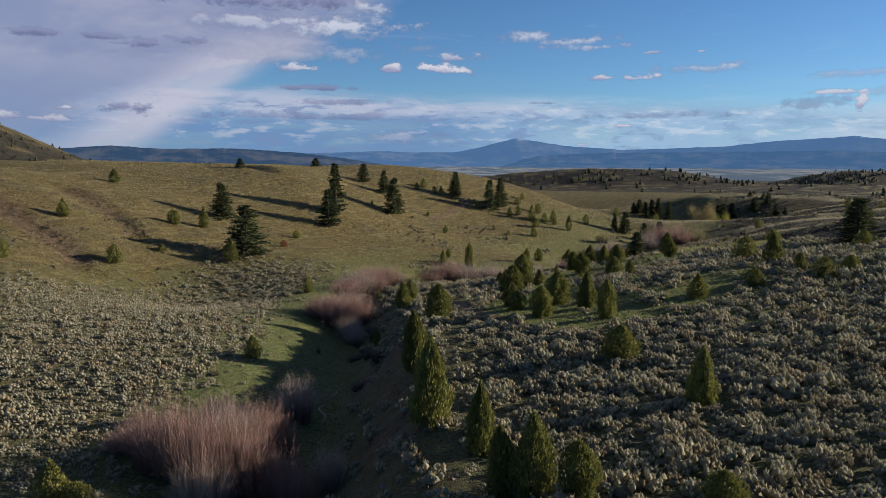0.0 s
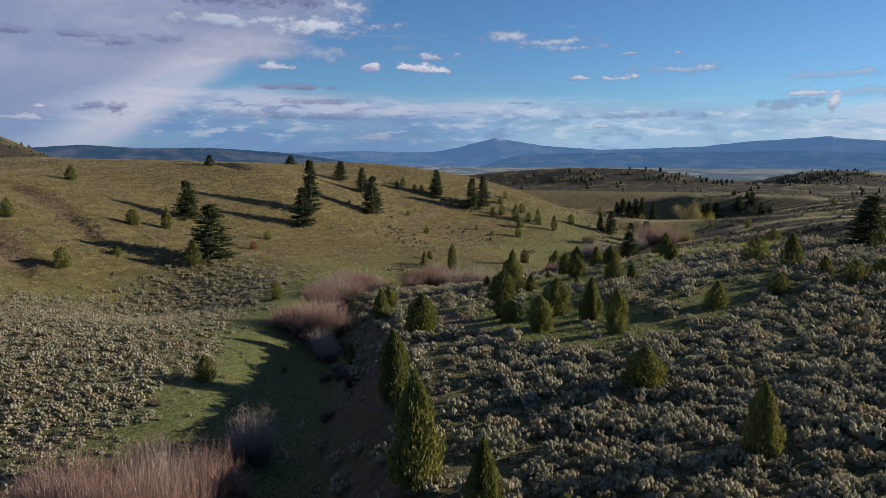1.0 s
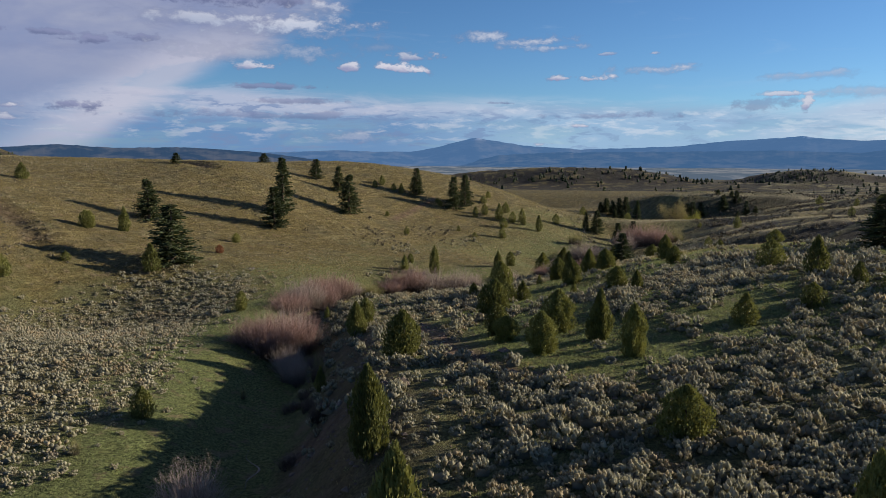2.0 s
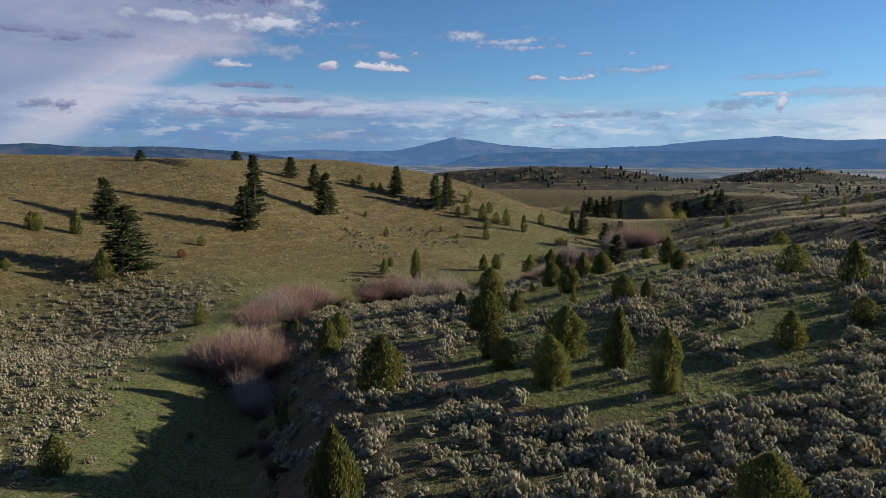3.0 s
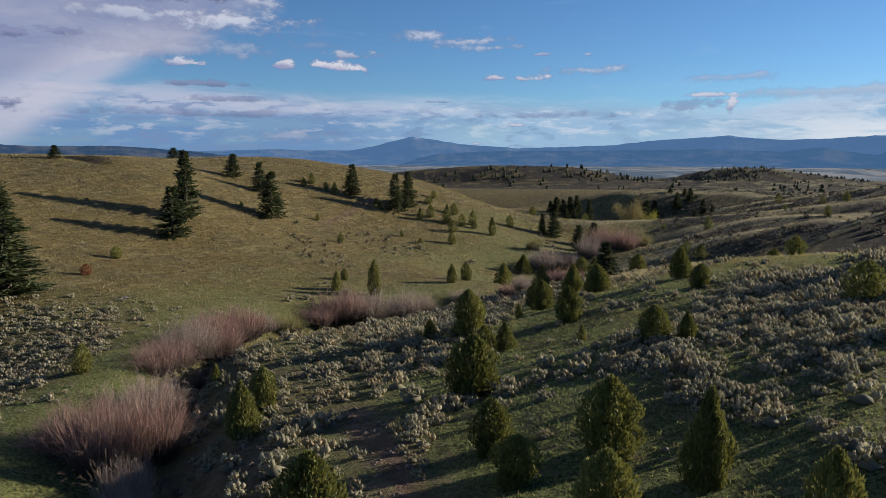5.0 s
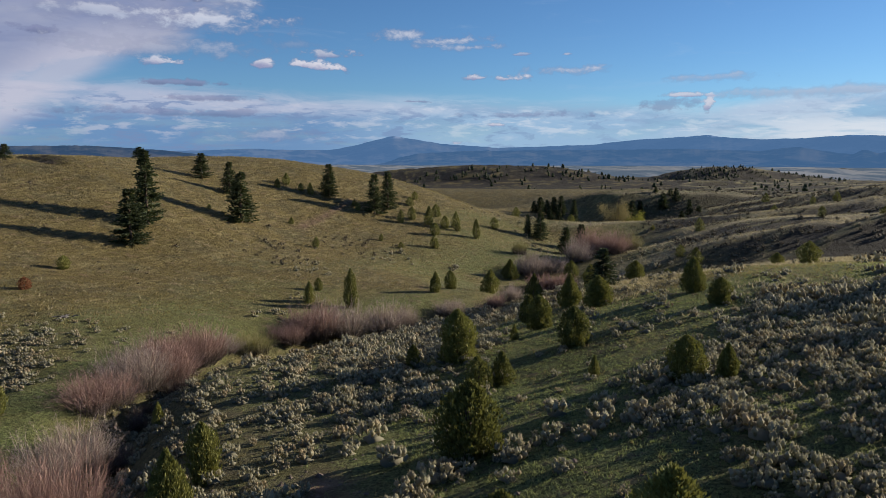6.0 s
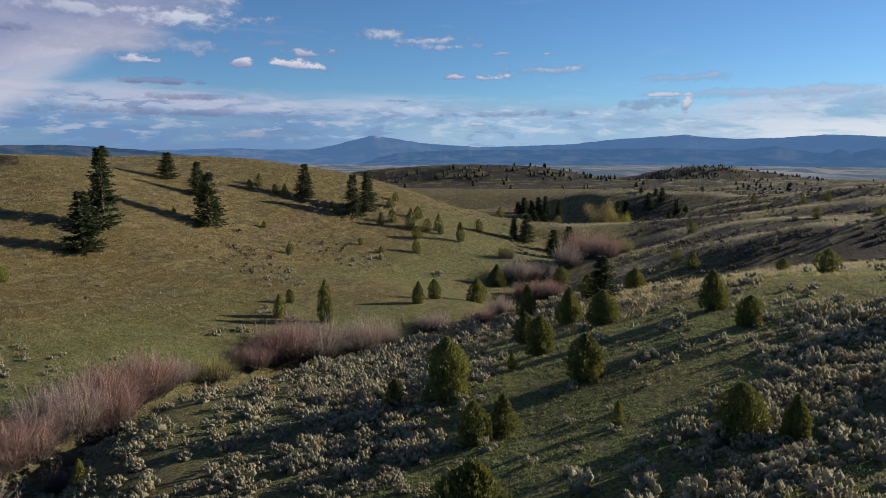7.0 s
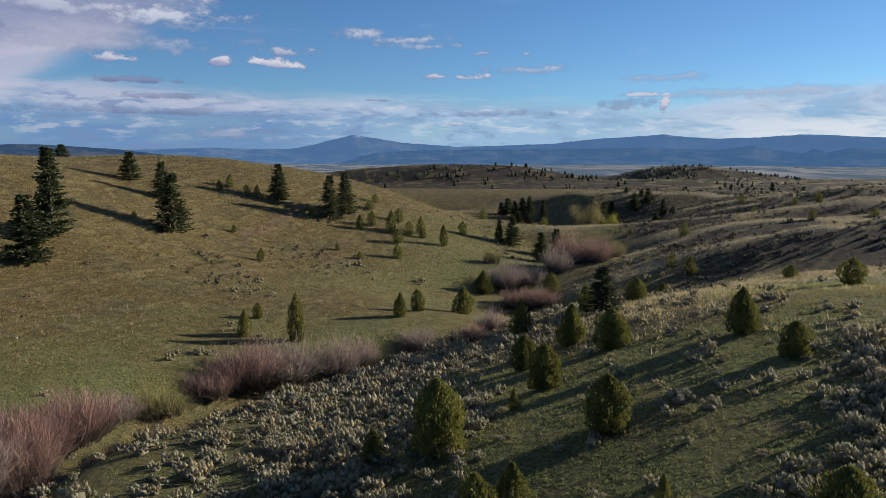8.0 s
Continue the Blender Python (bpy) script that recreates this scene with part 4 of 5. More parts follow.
JUN_VAL = [
    (22.1, 121.3, 3.1, 2.6), (16.3, 117.4, 2.3, 1.5), (13.7, 112.9, 2.4, 1.4), (4.0, 105.2, 4.0, 1.4), (-0.0, 105.9, 2.2, 1.1),
    (0.9, 111.0, 1.4, 0.9), (30.2, 141.1, 3.2, 2.8), (39.2, 138.4, 2.8, 2.3), (-12.7, 45.0, 1.6, 1.2), (-14.4, 72.8, 1.8, 1.1),
    (-14.6, 24.5, 1.7, 1.3), (-13.7, 24.5, 0.9, 1.1), (-46.4, 84.8, 2.4, 1.5), (-37.9, 97.4, 2.2, 1.7), (-34.7, 100.5, 3.1, 1.6),
    (-37.3, 78.0, 2.3, 1.7), (-26.7, 86.5, 3.1, 2.0), (-23.0, 108.3, 1.4, 1.2), (-53.9, 114.5, 2.4, 1.9), (-43.8, 68.3, 1.9, 1.5),
    (-34.8, 85.2, 1.0, 1.1), (-37.7, 97.7, 2.2, 1.4),
]
JUN_HILL = [
    (-3.3, 149.5, 1.1, 0.9), (0.5, 139.4, 1.7, 1.1), (11.0, 150.9, 1.2, 0.7), (13.9, 147.7, 1.1, 1.1), (19.9, 151.0, 2.3, 1.5),
    (21.2, 158.7, 2.3, 1.8), (21.0, 164.1, 3.7, 1.9), (23.5, 170.9, 2.5, 1.8), (18.0, 165.5, 2.6, 1.5), (15.6, 162.8, 2.5, 1.3),
    (18.6, 173.0, 1.8, 1.6), (24.0, 164.0, 2.5, 1.6), (26.5, 166.4, 3.2, 1.7), (26.4, 164.0, 1.8, 1.2), (20.2, 177.6, 1.7, 1.3),
    (-4.7, 167.4, 2.2, 1.5), (-6.1, 164.9, 1.8, 1.1), (-2.1, 166.1, 1.5, 1.1), (-0.4, 165.5, 2.3, 1.2), (7.4, 165.9, 1.2, 0.9),
    (8.0, 164.3, 1.5, 1.0), (-14.5, 141.8, 0.9, 0.7), (62.0, 249.0, 3.4, 2.5),
]
JUN_FAR = [
    (35.7, 173.0, 2.5, 1.7), (29.4, 161.4, 3.7, 1.6), (72.6, 159.2, 2.7, 1.8), (55.0, 134.3, 1.9, 1.4), (55.3, 130.4, 2.4, 2.1),
    (111.5, 192.0, 1.9, 1.6), (95.9, 155.8, 2.1, 1.4), (114.8, 161.2, 1.7, 2.2), (72.3, 177.7, 1.3, 1.0), (116.5, 184.8, 2.0, 1.3),
    (126.4, 216.8, 2.8, 2.2), (123.2, 185.2, 2.4, 1.8), (58.9, 191.7, 1.9, 1.7),
]
FIR = [
    (-35.0, 109.9, 5.5, 3.4), (-25.6, 90.0, 6.4, 4.6), (-20.0, 121.1, 6.3, 3.4), (-19.8, 128.4, 9.1, 3.3), (-10.0, 141.5, 7.2, 3.9),
    (-13.1, 155.1, 5.0, 2.5), (-18.2, 160.0, 4.1, 2.8), (2.9, 167.1, 5.8, 3.0), (11.0, 164.7, 7.1, 3.2), (13.8, 168.3, 7.0, 3.1),
    (-32.9, 181.1, 2.2, 2.6), (-41.8, 144.4, 2.0, 1.9), (43.3, 175.0, 4.4, 1.6), (46.0, 174.9, 5.4, 2.8), (80.7, 247.7, 7.7, 2.9),
    (48.1, 165.6, 5.3, 2.8), (54.0, 172.6, 4.7, 2.8), (28.3, 100.8, 3.8, 2.5), (44.2, 73.8, 4.9, 3.9),
]
GROVE = [
    (73.5, 259.6, 5.1, 3.1), (74.7, 256.5, 5.1, 2.5), (77.1, 256.3, 6.0, 2.7), (79.4, 255.9, 6.5, 2.8), (71.3, 259.6, 3.7, 2.1),
    (73.7, 249.9, 3.5, 2.4), (76.2, 248.6, 3.9, 2.4), (93.6, 241.2, 5.5, 3.0), (95.9, 241.7, 6.4, 3.4), (97.9, 242.4, 6.6, 3.4),
    (102.3, 245.8, 4.3, 2.8), (111.0, 247.7, 5.1, 2.8), (116.9, 250.1, 4.4, 2.3), (109.7, 228.8, 4.6, 1.8), (105.2, 224.9, 2.7, 1.6),
    (117.2, 254.6, 2.2, 1.5), (115.5, 261.8, 1.9, 1.5), (112.9, 229.1, 2.3, 1.5),
]
WIL1 = [
    (-13.7, 29.3, 2.2, 2.4), (-11.9, 28.0, 3.3, 2.9), (-10.2, 27.1, 4.0, 3.0), (-10.0, 30.6, 3.1, 3.1), (-8.5, 27.8, 4.3, 3.0),
    (-7.5, 27.6, 3.6, 2.9), (-8.8, 31.7, 2.8, 2.7), (-8.0, 36.7, 2.3, 2.5), (-8.0, 32.3, 2.3, 1.9), (-4.7, 28.1, 1.9, 1.9),
    (-11.2, 32.6, 2.1, 2.8), (-9.4, 25.5, 2.6, 2.4), (-5.9, 26.8, 2.6, 2.1),
]
WIL2 = [
    (-11.4, 62.3, 2.4, 3.0), (-9.7, 61.6, 3.3, 3.3), (-8.1, 62.0, 3.0, 2.8), (-9.9, 68.1, 2.5, 3.4), (-7.9, 58.9, 1.6, 2.1),
    (-10.6, 75.8, 2.3, 3.5), (-8.5, 82.5, 2.7, 4.0), (-10.0, 80.0, 2.2, 3.8), (-7.4, 56.7, 1.7, 1.8),
]
WIL3 = [
    (-8.7, 84.8, 2.6, 3.0), (-9.2, 83.6, 2.4, 2.3), (-7.3, 87.0, 2.3, 3.2), (-6.3, 89.4, 1.7, 2.5), (-4.2, 91.7, 1.8, 2.6),
    (-1.8, 95.6, 1.9, 2.9), (0.2, 98.2, 2.9, 4.3), (2.8, 99.9, 2.7, 4.5), (7.0, 102.2, 2.8, 3.5), (9.2, 103.6, 2.1, 2.3),
    (14.2, 106.8, 1.9, 2.9), (20.3, 105.1, 1.8, 2.4), (17.7, 101.4, 1.1, 1.8),
]
WIL4 = [
    (33.2, 134.4, 3.0, 4.4), (35.7, 133.7, 2.3, 4.4), (34.8, 143.8, 3.2, 4.9), (38.7, 145.0, 2.5, 5.8), (49.2, 154.6, 4.3, 5.6),
    (51.2, 150.4, 4.4, 5.4), (56.9, 155.0, 3.1, 3.8), (43.7, 147.4, 3.1, 4.3), (35.6, 154.5, 2.8, 2.7),
]

for i, (x, y, h, w) in enumerate(JUN_NEAR + JUN_MID):
    kind = i % 6 if w / h < 0.72 else (1, 3, 5)[i % 3]
    note = "narrow dark green juniper tree among grey sagebrush" if w / h < 0.55 else "rounded bushy olive-green juniper on the grassy slope"
    tree("juniper_tree", x, y, h, w * 1.08, JUNIPER_CROWNS[kind] if i < 32 else JUNIPER_MIDDLE[i % 4], JUNIPER_TRUNK, note, "tree", "junipers on the near slopes")
for i, (x, y, h, w) in enumerate(JUN_VAL):
    tree("juniper_tree", x, y, h, w * 1.08, JUNIPER_MIDDLE[i % 4], JUNIPER_TRUNK, "dark green juniper standing on open grass", "tree", "junipers along the valley")
for i, (x, y, h, w) in enumerate(JUN_HILL + JUN_FAR):
    tree("juniper_tree", x, y, h, w * 1.1, JUNIPER_SMALL[i % 3], JUNIPER_TRUNK, "small dark juniper on a dry grass hillside", "tree", "junipers on the hillside")
for i, (x, y, h, w) in enumerate(FIR + GROVE):
    note = "tall dark green fir with drooping boughs on dry grass" if h > 4 else "small dark conifer on the skyline grass"
    tree("fir_tree", x, y, h * 1.03, w * (1.25 if i >= len(FIR) else 1.1), FIR_CROWNS[i % 4], FIR_TRUNK, note, "tree", "firs on the hills", 0.43)
for k, rows in enumerate((WIL1, WIL2, WIL3, WIL4)):
    for i, (x, y, h, w) in enumerate(rows):
        hue = "gold" if (k, i) in ((2, 4), (3, 6), (3, 8)) else ("grey" if (k, i) in ((0, 9), (0, 7), (1, 4), (2, 8), (2, 9), (2, 10), (2, 11), (3, 2), (1, 8)) or i % 4 == 3 else "red")
        base = new("willow_shrub")
        base.matrix_world = Matrix.LocRotScale((x, y, on_ground(x, y, 0.05)), Euler((0, 0, RNG.uniform(0, 6.28))), (w * (1.08 if k == 0 else 1.3), w * (1.08 if k == 0 else 1.3), h * (1.0 if k == 0 else 1.16) * (1.02 + 0.16 * ((i * 7) % 5 - 2) * 0.5)))
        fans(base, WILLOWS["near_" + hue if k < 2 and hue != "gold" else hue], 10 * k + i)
        note = {"red": "leafless willow shrub with dense reddish stems", "grey": "leafless willow shrub with pale grey stems", "gold": "budding willow shrub with yellow-green stems"}[hue]
        tagged(base, note + " beside the creek", "shrub", "willows along the creek")


def cottonwood(x, y, h, w, leaf):
    base = new("cottonwood_tree")
    base.matrix_world = Matrix.LocRotScale((x, y, on_ground(x, y, 0.05)), Euler((0, 0, 0.8)), (w, w, h))
    part("trunk", made("cottonwood_trunk", trunk_shape(8, 0.85, 0.03, 12), BARK), base)
    part("crown", made("cottonwood_crown", leafy_crown(5), leaf), base)
    return tagged(base, "budding tan and yellow-green cottonwood tree in the valley bottom", "tree", "cottonwoods")


cottonwood(84.0, 222.0, 11.5, 10.5, TAN_BUD)
cottonwood(89.0, 220.0, 6.8, 6.5, BUD_LEAF)


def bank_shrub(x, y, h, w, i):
    """Tangled brush on the cut bank, its stems coloured dark to carry the shade there."""
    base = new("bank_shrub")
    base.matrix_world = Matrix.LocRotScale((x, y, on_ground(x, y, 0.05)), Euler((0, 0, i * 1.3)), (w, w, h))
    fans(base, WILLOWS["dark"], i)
    return tagged(base, "tangled leafless brush on the cut bank, coloured dark for shade", "shrub", "brush on the cut bank")


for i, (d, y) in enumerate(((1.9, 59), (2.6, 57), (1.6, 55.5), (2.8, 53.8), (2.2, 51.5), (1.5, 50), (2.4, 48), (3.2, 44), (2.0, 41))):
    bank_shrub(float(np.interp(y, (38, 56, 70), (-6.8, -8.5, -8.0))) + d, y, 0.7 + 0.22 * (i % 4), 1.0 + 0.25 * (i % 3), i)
# extra brush, added to darken the strip between willows and sage
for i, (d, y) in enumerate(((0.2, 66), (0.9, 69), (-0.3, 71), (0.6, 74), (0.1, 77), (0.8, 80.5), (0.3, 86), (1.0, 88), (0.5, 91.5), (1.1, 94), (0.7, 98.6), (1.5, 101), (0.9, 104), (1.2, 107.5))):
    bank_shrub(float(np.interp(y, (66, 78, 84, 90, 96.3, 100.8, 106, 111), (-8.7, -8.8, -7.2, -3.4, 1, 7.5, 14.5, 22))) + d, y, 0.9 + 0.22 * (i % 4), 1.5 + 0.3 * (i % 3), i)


def sapling(x, y, h, i):
    base = new("willow_sapling")
    base.matrix_world = Matrix.LocRotScale((x, y, on_ground(x, y, 0.03)), Euler((0, 0, i)), (h * 0.55, h * 0.55, h))
    part("trunk", JUNIPER_TRUNK, base)
    part("crown", JUNIPER_MIDDLE[2] if i % 2 else WILLOWS["gold"][0], base)
    return tagged(base, "young yellow-green sapling near the creek", "sapling", "saplings along the creek")


for i, (x, y, h) in enumerate(((-5.5, 54.5, 1.7), (-4.9, 50.2, 1.5), (-9.6, 52.0, 0.9), (-6.9, 72.5, 1.2), (2.5, 55.5, 0.8), (13.4, 66.5, 1.0), (5.2, 35.0, 0.7), (12.9, 78.0, 1.1), (-13.5, 40.0, 0.9))):
    sapling(x, y, h, i)


def dead_heap(x, y, size, seed):
    """A grey pile of fallen boughs."""
    rng = np.random.default_rng(seed)
    base = new("deadwood_pile")
    base.location = (x, y, on_ground(x, y, 0.02))
    for i in range(14):
        a, t = rng.uniform(0, 6.28), rng.uniform(0.1, 0.5)
        l = size * rng.uniform(0.5, 1.1)
        d = np.array([math.cos(a) * math.cos(t), math.sin(a) * math.cos(t), math.sin(t) * 0.45])
        s = np.array([rng.normal(0, 0.2), rng.normal(0, 0.2), 0.0])
        part("bough", made("bough", tube([s, s + d * l * 0.5 + (0, 0, 0.06), s + d * l], [0.05, 0.035, 0.012], 5), DEAD_WOOD), base)
    return tagged(base, "bleached grey pile of fallen juniper boughs on grass", "deadwood", "deadwood on the slope")


dead_heap(-17.2, 90.8, 1.0, 5)


def rusty_shrub(x, y, h, i):
    """A small dead conifer bush, its needles turned red."""
    base = new("dead_bush")
    base.matrix_world = Matrix.LocRotScale((x, y, on_ground(x, y, 0.03)), Euler((0, 0, i)), (h * 1.05, h * 1.05, h))
    part("trunk", JUNIPER_TRUNK, base, "shaggy brown bark trunk")
    part("crown", made("rusty_crown", juniper_crown(900, 61 + i, 0.4, 1.8), RUST_LEAF), base)
    return tagged(base, "small dead juniper bush with rust-red needles on grass", "shrub")


rusty_shrub(-22.8, 98.8, 1.1, 1)


def build_creek():
    """A thread of water down the middle of the creek bed."""
    pts = [(-6.9, 35), (-6.6, 38), (-7.4, 44)]
    t = np.linspace(0, len(pts) - 1, 240)
    x, y = np.interp(t, range(len(pts)), [p[0] for p in pts]), np.interp(t, range(len(pts)), [p[1] for p in pts])
    x = x + 0.35 * np.sin(y * 1.1) + 0.15 * np.sin(y * 2.9)
    w = 0.028 + 0.02 * np.sin(y * 1.7)
    z = np.minimum(ground_height(x - w, y), ground_height(x + w, y)) + 0.06
    v = np.concatenate([np.stack([x - w, y, z], 1), np.stack([x + w, y, z], 1)])
    i = np.arange(239)[:, None]
    f = i + np.array([[0, 240, 241, 1]])
    m = bpy.data.materials.new("creek water")
    m.use_nodes = True
    n = Net(m.node_tree)
    ripple = n.node("ShaderNodeBump", {"Height": n.noise(n.node("ShaderNodeNewGeometry").outputs["Position"], 5.0, 3.0), "Strength": 0.25, "Distance": 0.03})
    b = n.node("ShaderNodeBsdfPrincipled", {"Base Color": rgb(0.02, 0.025, 0.02), "Specular IOR Level": 0.2, "Roughness": 0.4, "Normal": ripple})
    n.node("ShaderNodeOutputMaterial", {0: b})
    me = mesh_of("water", v, f, True)
    me.materials.append(m)
    return tagged(new("water", me), "narrow shallow creek running through grass", "water", kind="structure")


build_creek()

# ---- brush and grass ----


def scatter(n, x0, x1, y0, y1, seed):
    rng = np.random.default_rng(seed)
    return rng.uniform(x0, x1, n), rng.uniform(y0, y1, n), rng


def far_copies(name, shapes, x, y, z, size, tall, material, rng, label, category, inner=None):
    """One mesh of many small plants."""
    vs, fs, ms, k = [], [], [], 0
    pick, turn = rng.integers(0, len(shapes), len(x)), rng.uniform(0, 6.28, len(x))
    for s, (v, f, *core) in enumerate(shapes):
        m = pick == s
        c, q = np.cos(turn[m])[:, None], np.sin(turn[m])[:, None]
        w, t = size[m][:, None], tall[m][:, None]
        vx = (v[None, :, 0] * c - v[None, :, 1] * q) * w + x[m][:, None]
        vy = (v[None, :, 0] * q + v[None, :, 1] * c) * w + y[m][:, None]
        vz = v[None, :, 2] * t + z[m][:, None]
        vs.append(np.stack([vx, vy, vz], 2).reshape(-1, 3))
        fs.append((f[None] + (k + np.arange(m.sum()) * len(v))[:, None, None]).reshape(-1, 3))
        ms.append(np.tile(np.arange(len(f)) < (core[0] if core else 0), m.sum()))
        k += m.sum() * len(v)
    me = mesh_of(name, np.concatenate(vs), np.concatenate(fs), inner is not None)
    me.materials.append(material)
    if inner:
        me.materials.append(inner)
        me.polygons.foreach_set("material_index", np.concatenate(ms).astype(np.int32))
    return tagged(new(name, me), label, category, kind="stuff")


def build_brush():
    x, y, rng = scatter(30000, -75, 75, 4, 150, 101)
    x2, y2, _ = scatter(16000, 2, 34, 8, 98, 103)
    x3, y3, _ = scatter(20000, 30, 150, 96, 270, 107)
    x4, y4, _ = scatter(26000, -52, -7, 22, 94, 109)
    x, y = np.concatenate([x, x2, x3, x4]), np.concatenate([y, y2, y3, y4])
    keep = (rng.uniform(0, 1, len(x)) < brush_chance(x, y)) & (x > -14 - 0.75 * y) & (x < 12 + 1.05 * y)
    x, y = x[keep], y[keep]
    # keep the bushes apart
    cells, ok = {}, []
    size = np.clip(rng.lognormal(-0.36, 0.32, len(x)), 0.30, 1.4) * np.where(x < -7, 0.70, 1.0)
    cell = np.where(x < -7, 0.46, 0.57)
    for i in range(len(x)):
        c = (int(x[i] // cell[i]), int(y[i] // cell[i]))
        ok.append(c not in cells)
        cells[c] = True
    ok = np.array(ok)
    x, y, size = x[ok], y[ok], size[ok]
    z = ground_height(x, y) - 0.04
    tall = size * rng.uniform(0.85, 1.15, len(x)) * np.where(x < -7, 0.80, 1.0)
    near = (np.abs(x - 9.5) < 6.5) & (y > 27) & (y < 62)
    order = np.flatnonzero(near)[:290]
    single = np.zeros(len(x), bool)
    single[order] = True
    for i in order:
        ob = new("sagebrush")
        part("foliage", SAGES[i % 6][0], ob)
        part("stem", SAGES[i % 6][1], ob, "woody brown stem")
        ob.matrix_world = Matrix.LocRotScale((x[i], y[i], z[i]), Euler((0, 0, rng.uniform(0, 6.28))), (size[i], size[i], tall[i]))
        tagged(ob, "grey-green sagebrush bush on the near slope", "shrub", "sagebrush on the near slope")
    fine = ~single & (x > -14) & (x < 26) & (y < 84)
    mid = ~single & ~fine & (y < 118) & (x > -45) & (x < 45)
    hill = ~single & ~fine & (hill_foot(x, y) > -2)
    mid &= ~hill
    flank = ~single & ~fine & (x - 0.25 * (y - 120) > 54) & (y > 106)
    mid &= ~flank
    rest = ~single & ~fine & ~mid & ~hill & ~flank
    size[hill] *= 0.75
    mids, fars = [(*b[0], b[2]) for b in (sage_bush(11, 110, 111 + i, False) for i in range(6))], [(*b[0], b[2]) for b in (sage_bush(6, 14, 117 + i, False) for i in range(6))]
    lows = [(*b[0], b[2]) for b in (sage_bush(4, 12, 127 + i, False) for i in range(6))]
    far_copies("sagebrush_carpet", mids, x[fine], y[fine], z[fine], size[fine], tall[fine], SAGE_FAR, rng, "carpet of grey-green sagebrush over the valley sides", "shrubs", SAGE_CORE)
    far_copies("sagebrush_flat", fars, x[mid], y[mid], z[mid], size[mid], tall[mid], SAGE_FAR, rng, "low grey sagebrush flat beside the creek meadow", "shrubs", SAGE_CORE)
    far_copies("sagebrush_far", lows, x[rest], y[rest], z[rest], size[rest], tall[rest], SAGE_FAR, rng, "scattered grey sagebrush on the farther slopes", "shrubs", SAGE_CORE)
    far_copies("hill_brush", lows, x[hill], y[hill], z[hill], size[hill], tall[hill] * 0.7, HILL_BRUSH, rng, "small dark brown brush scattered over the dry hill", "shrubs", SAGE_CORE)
    # brown brush instead of pale sage, so its colour carries the flanks' shade
    far_copies("flank_brush", lows, x[flank], y[flank], z[flank], size[flank], tall[flank], HILL_BRUSH, rng, "dark brown brush on the spur flanks, with their shade in its colour", "shrubs", SAGE_CORE)


build_brush()


def tuft(seed, n):
    rng = np.random.default_rng(seed)
    p = np.stack([rng.normal(0, 0.30, n), rng.normal(0, 0.30, n), np.full(n, -0.04)], 1)
    return blades(p, unit(np.stack([p[:, 0], p[:, 1], np.full(n, 0.75)], 1) + rng.normal(0, 0.25, (n, 3))), rng.uniform(0.5, 1.1, n), 0.16, rng)


def build_grass():
    x, y, rng = scatter(27000, -26, 34, 10, 125, 131)
    x2, y2, _ = scatter(76000, 4, 46, 40, 104, 133)
    x, y = np.concatenate([x, x2]), np.concatenate([y, y2])
    g, b, s, o = masks(x, y)
    keep = rng.uniform(0, 1, len(x)) < (1 - 0.7 * b) * (0.45 + 0.55 * g)
    x, y, g = x[keep], y[keep], g[keep]
    z = ground_height(x, y)
    size = rng.uniform(0.10, 0.23, len(x))
    green = rng.uniform(0, 1, len(x)) < np.clip(g * 1.15, 0.12, 0.94)
    shapes = [tuft(141 + i, 4) for i in range(5)]
    far_copies("green_grass", shapes, x[green], y[green], z[green], size[green], size[green] * 0.62, GREEN_GRASS, rng, "short green spring grass between the sagebrush", "grass")
    dry = ~green
    far_copies("dry_grass", shapes, x[dry], y[dry], z[dry], size[dry], size[dry] * 0.9, DRY_GRASS, rng, "tan dry bunchgrass among the green", "grass")
    x, y, rng = scatter(80000, -95, 70, 60, 215, 151)
    low = smooth(78, 90, y) * smooth(-3, -6, creek_side(x, y)) * 14
    keep = (hill_foot(x, y) + 8 * fbm(x, y, 14, 2, 71) + low > 0) & (rng.uniform(0, 1, len(x)) < 0.75 + 0.5 * fbm(x, y, 12, 3, 73))
    x, y = x[keep], y[keep]
    size = rng.uniform(0.16, 0.44, len(x))
    pale = rng.uniform(0, 1, len(x)) < 0.28 + 0.5 * fbm(x, y, 9, 3, 77)
    for name, m, mat, label in (("hill_grass", ~pale, DRY_GRASS, "golden dry bunchgrass covering the western hill"), ("pale_grass", pale, STRAW, "pale straw bunchgrass scattered over the western hill")):
        far_copies(name, shapes, x[m], y[m], ground_height(x[m], y[m]), size[m], size[m] * 0.8, mat, rng, label, "grass")
    x, y, rng = scatter(90000, 8, 165, 84, 270, 153)
    x2, y2, _ = scatter(26000, 8, 70, 68, 122, 155)
    x, y = np.concatenate([x, x2]), np.concatenate([y, y2])
    keep = rng.uniform(0, 1, len(x)) < straw_share(x, y) * 0.8
    x, y = x[keep], y[keep]
    size = rng.uniform(0.25, 0.5, len(x))
    far_copies("crest_grass", shapes, x, y, ground_height(x, y), size, size * 0.9, STRAW, rng, "pale straw grass along the crests of the spurs", "grass")


build_grass()


# ---- far trees ----


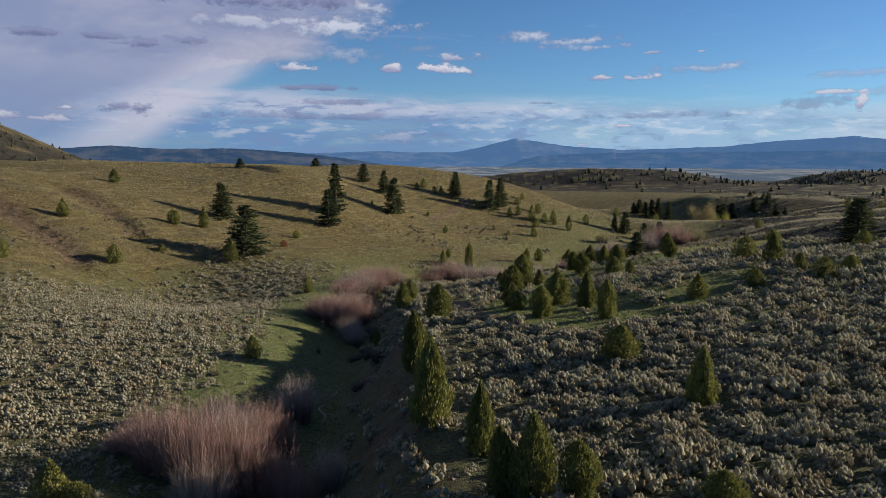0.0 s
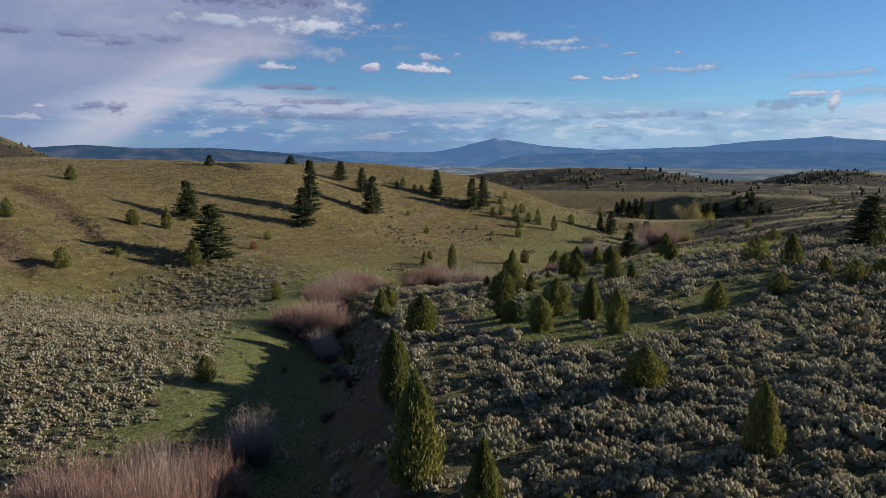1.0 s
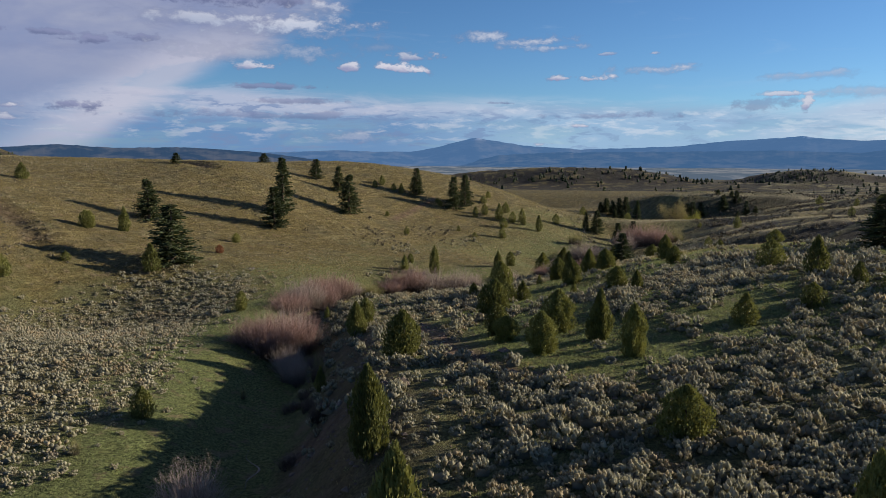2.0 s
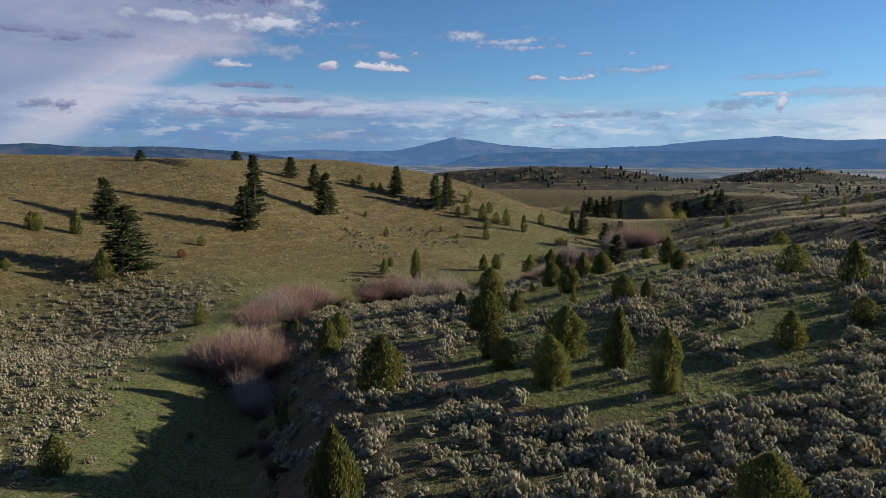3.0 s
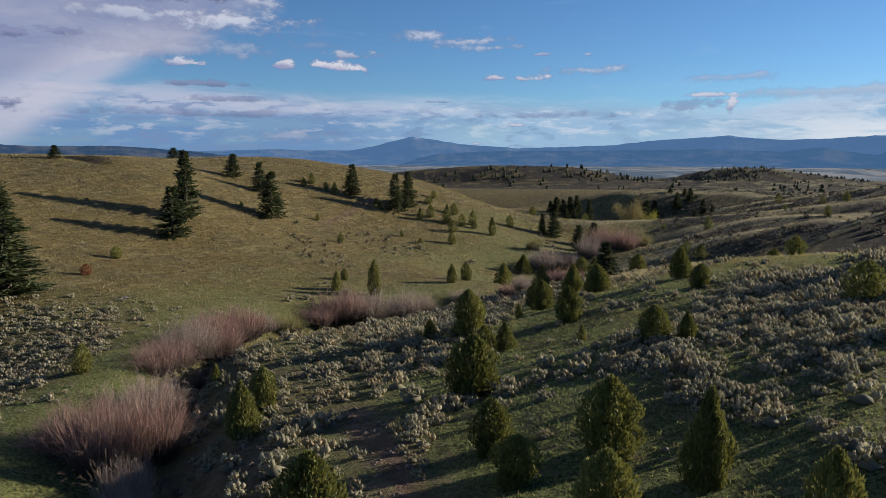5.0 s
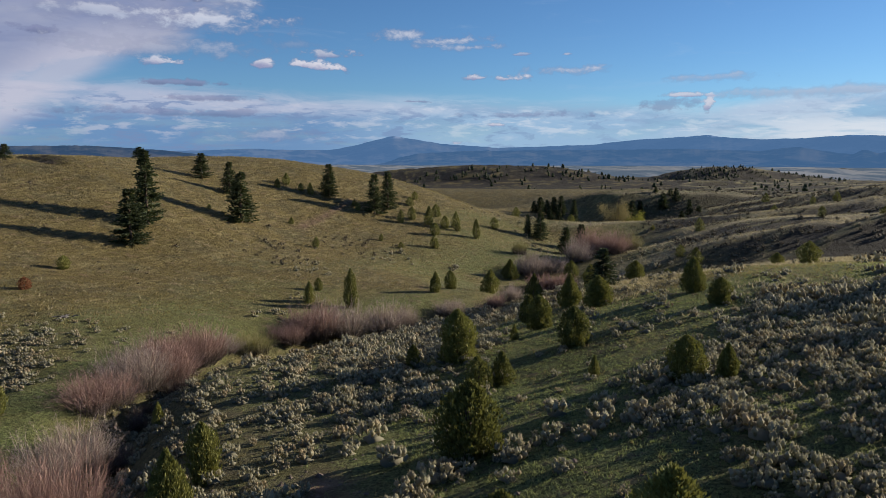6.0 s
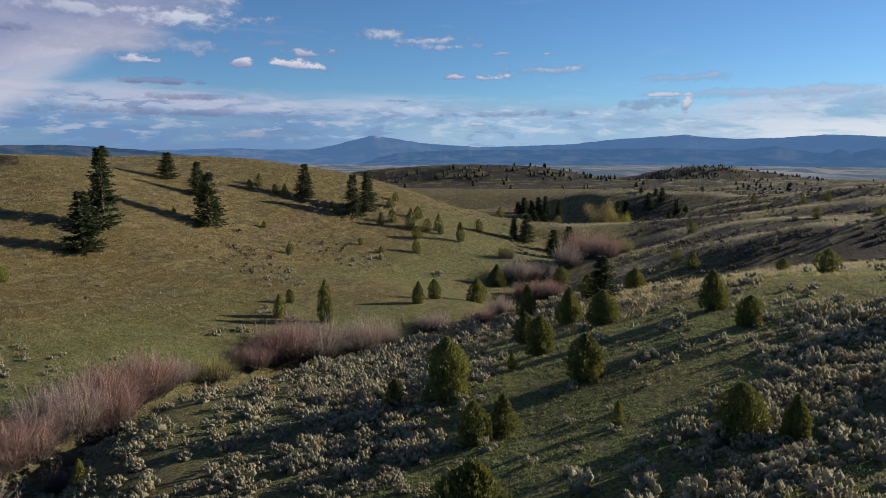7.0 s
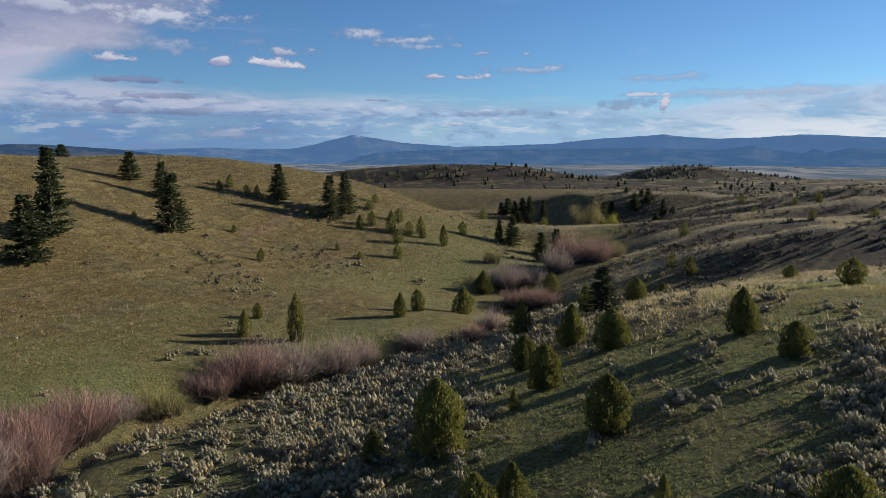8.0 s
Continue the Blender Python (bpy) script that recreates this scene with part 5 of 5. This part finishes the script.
def build_far_trees():
    """Junipers too far off to tell apart, on the mesa, the wooded knoll and the western height."""
    rng = np.random.default_rng(171)
    spots = []
    for cx, cy, sx, sy, n in ((115, 596, 40, 12, 60), (205, 590, 40, 14, 50), (505, 870, 55, 18, 190), (640, 880, 80, 14, 110), (270, 420, 80, 60, 24), (330, 520, 110, 60, 40), (235, 335, 30, 45, 26), (-385, 590, 60, 50, 170), (420, 700, 110, 60, 60), (250, 620, 30, 20, 40)):
        spots.append(np.stack([rng.normal(cx, sx, n), rng.normal(cy, sy, n)], 1))
    p = np.concatenate(spots)
    clump = fbm(p[:, 0], p[:, 1], 45, 2, 91)
    p = p[clump > -0.35]
    h = rng.uniform(1.8, 4.2, len(p))
    shapes = []
    for i in range(6):
        top, low = knob(rng), knob(rng)
        shapes.append(joined([(low[0] * (0.5, 0.5, 0.36) + (0, 0, 0.32), low[1]), (top[0] * (0.30, 0.30, 0.34) + (0, 0, 0.68), top[1])]))
    far_copies("far_trees", shapes, p[:, 0], p[:, 1], ground_height(p[:, 0], p[:, 1]) - 0.2, h * rng.uniform(0.55, 0.95, len(p)), h, FIR_LEAF, rng, "dark conifers dotted over the farther hills", "trees")


build_far_trees()


def build_far_brush():
    """Low brush dotted over the plain and the slopes behind the near hills."""
    rng = np.random.default_rng(181)
    r, a = 225 + 420 * rng.uniform(0, 1, 15000) ** 1.4, np.radians(rng.uniform(-8, 52, 15000))
    x, y = r * np.sin(a), 30 + r * np.cos(a)
    keep = (fbm(x, y, 34, 4, 93) > 0.02) & (creek_side(x, y) > 6)
    x, y = x[keep], y[keep]
    size = rng.lognormal(-0.35, 0.35, len(x))
    shapes = [(v * (0.5, 0.5, 0.4) + (0, 0, 0.25), f) for v, f in (knob(rng, False) for i in range(6))]
    far_copies("far_brush", shapes, x, y, ground_height(x, y) - 0.1, size, size, HILL_BRUSH, rng, "dark low brush dotted over the far slopes", "shrubs")


build_far_brush()


def build_rubble():
    """Stones and clods weathered out of the cut bank and the trail."""
    x, y, rng = scatter(9000, -8, 10, 14, 66, 191)
    g, b, s, o = masks(x, y)
    keep = rng.uniform(0, 1, len(x)) < 0.04 + 0.7 * b
    x, y = x[keep], y[keep]
    v = np.array([(1, 0, 0), (0, 1, 0), (-1, 0, 0), (0, -1, 0), (0.1, 0.1, 0.8), (0, 0, -0.6)], float)
    f = np.array([(0, 1, 4), (1, 2, 4), (2, 3, 4), (3, 0, 4), (1, 0, 5), (2, 1, 5), (3, 2, 5), (0, 3, 5)])
    shapes = [(v * rng.uniform(0.7, 1.2, (6, 3)), f) for i in range(6)]
    size = rng.lognormal(-2.85, 0.55, len(x))
    m = bark_material("earthy stone", (0.07, 0.048, 0.036), (0.17, 0.13, 0.10), 3.0)
    far_copies("rubble", shapes, x, y, ground_height(x, y) + size * 0.1, size, size * 0.8, m, rng, "brown stones and clods on the eroded bank", "stones")


build_rubble()
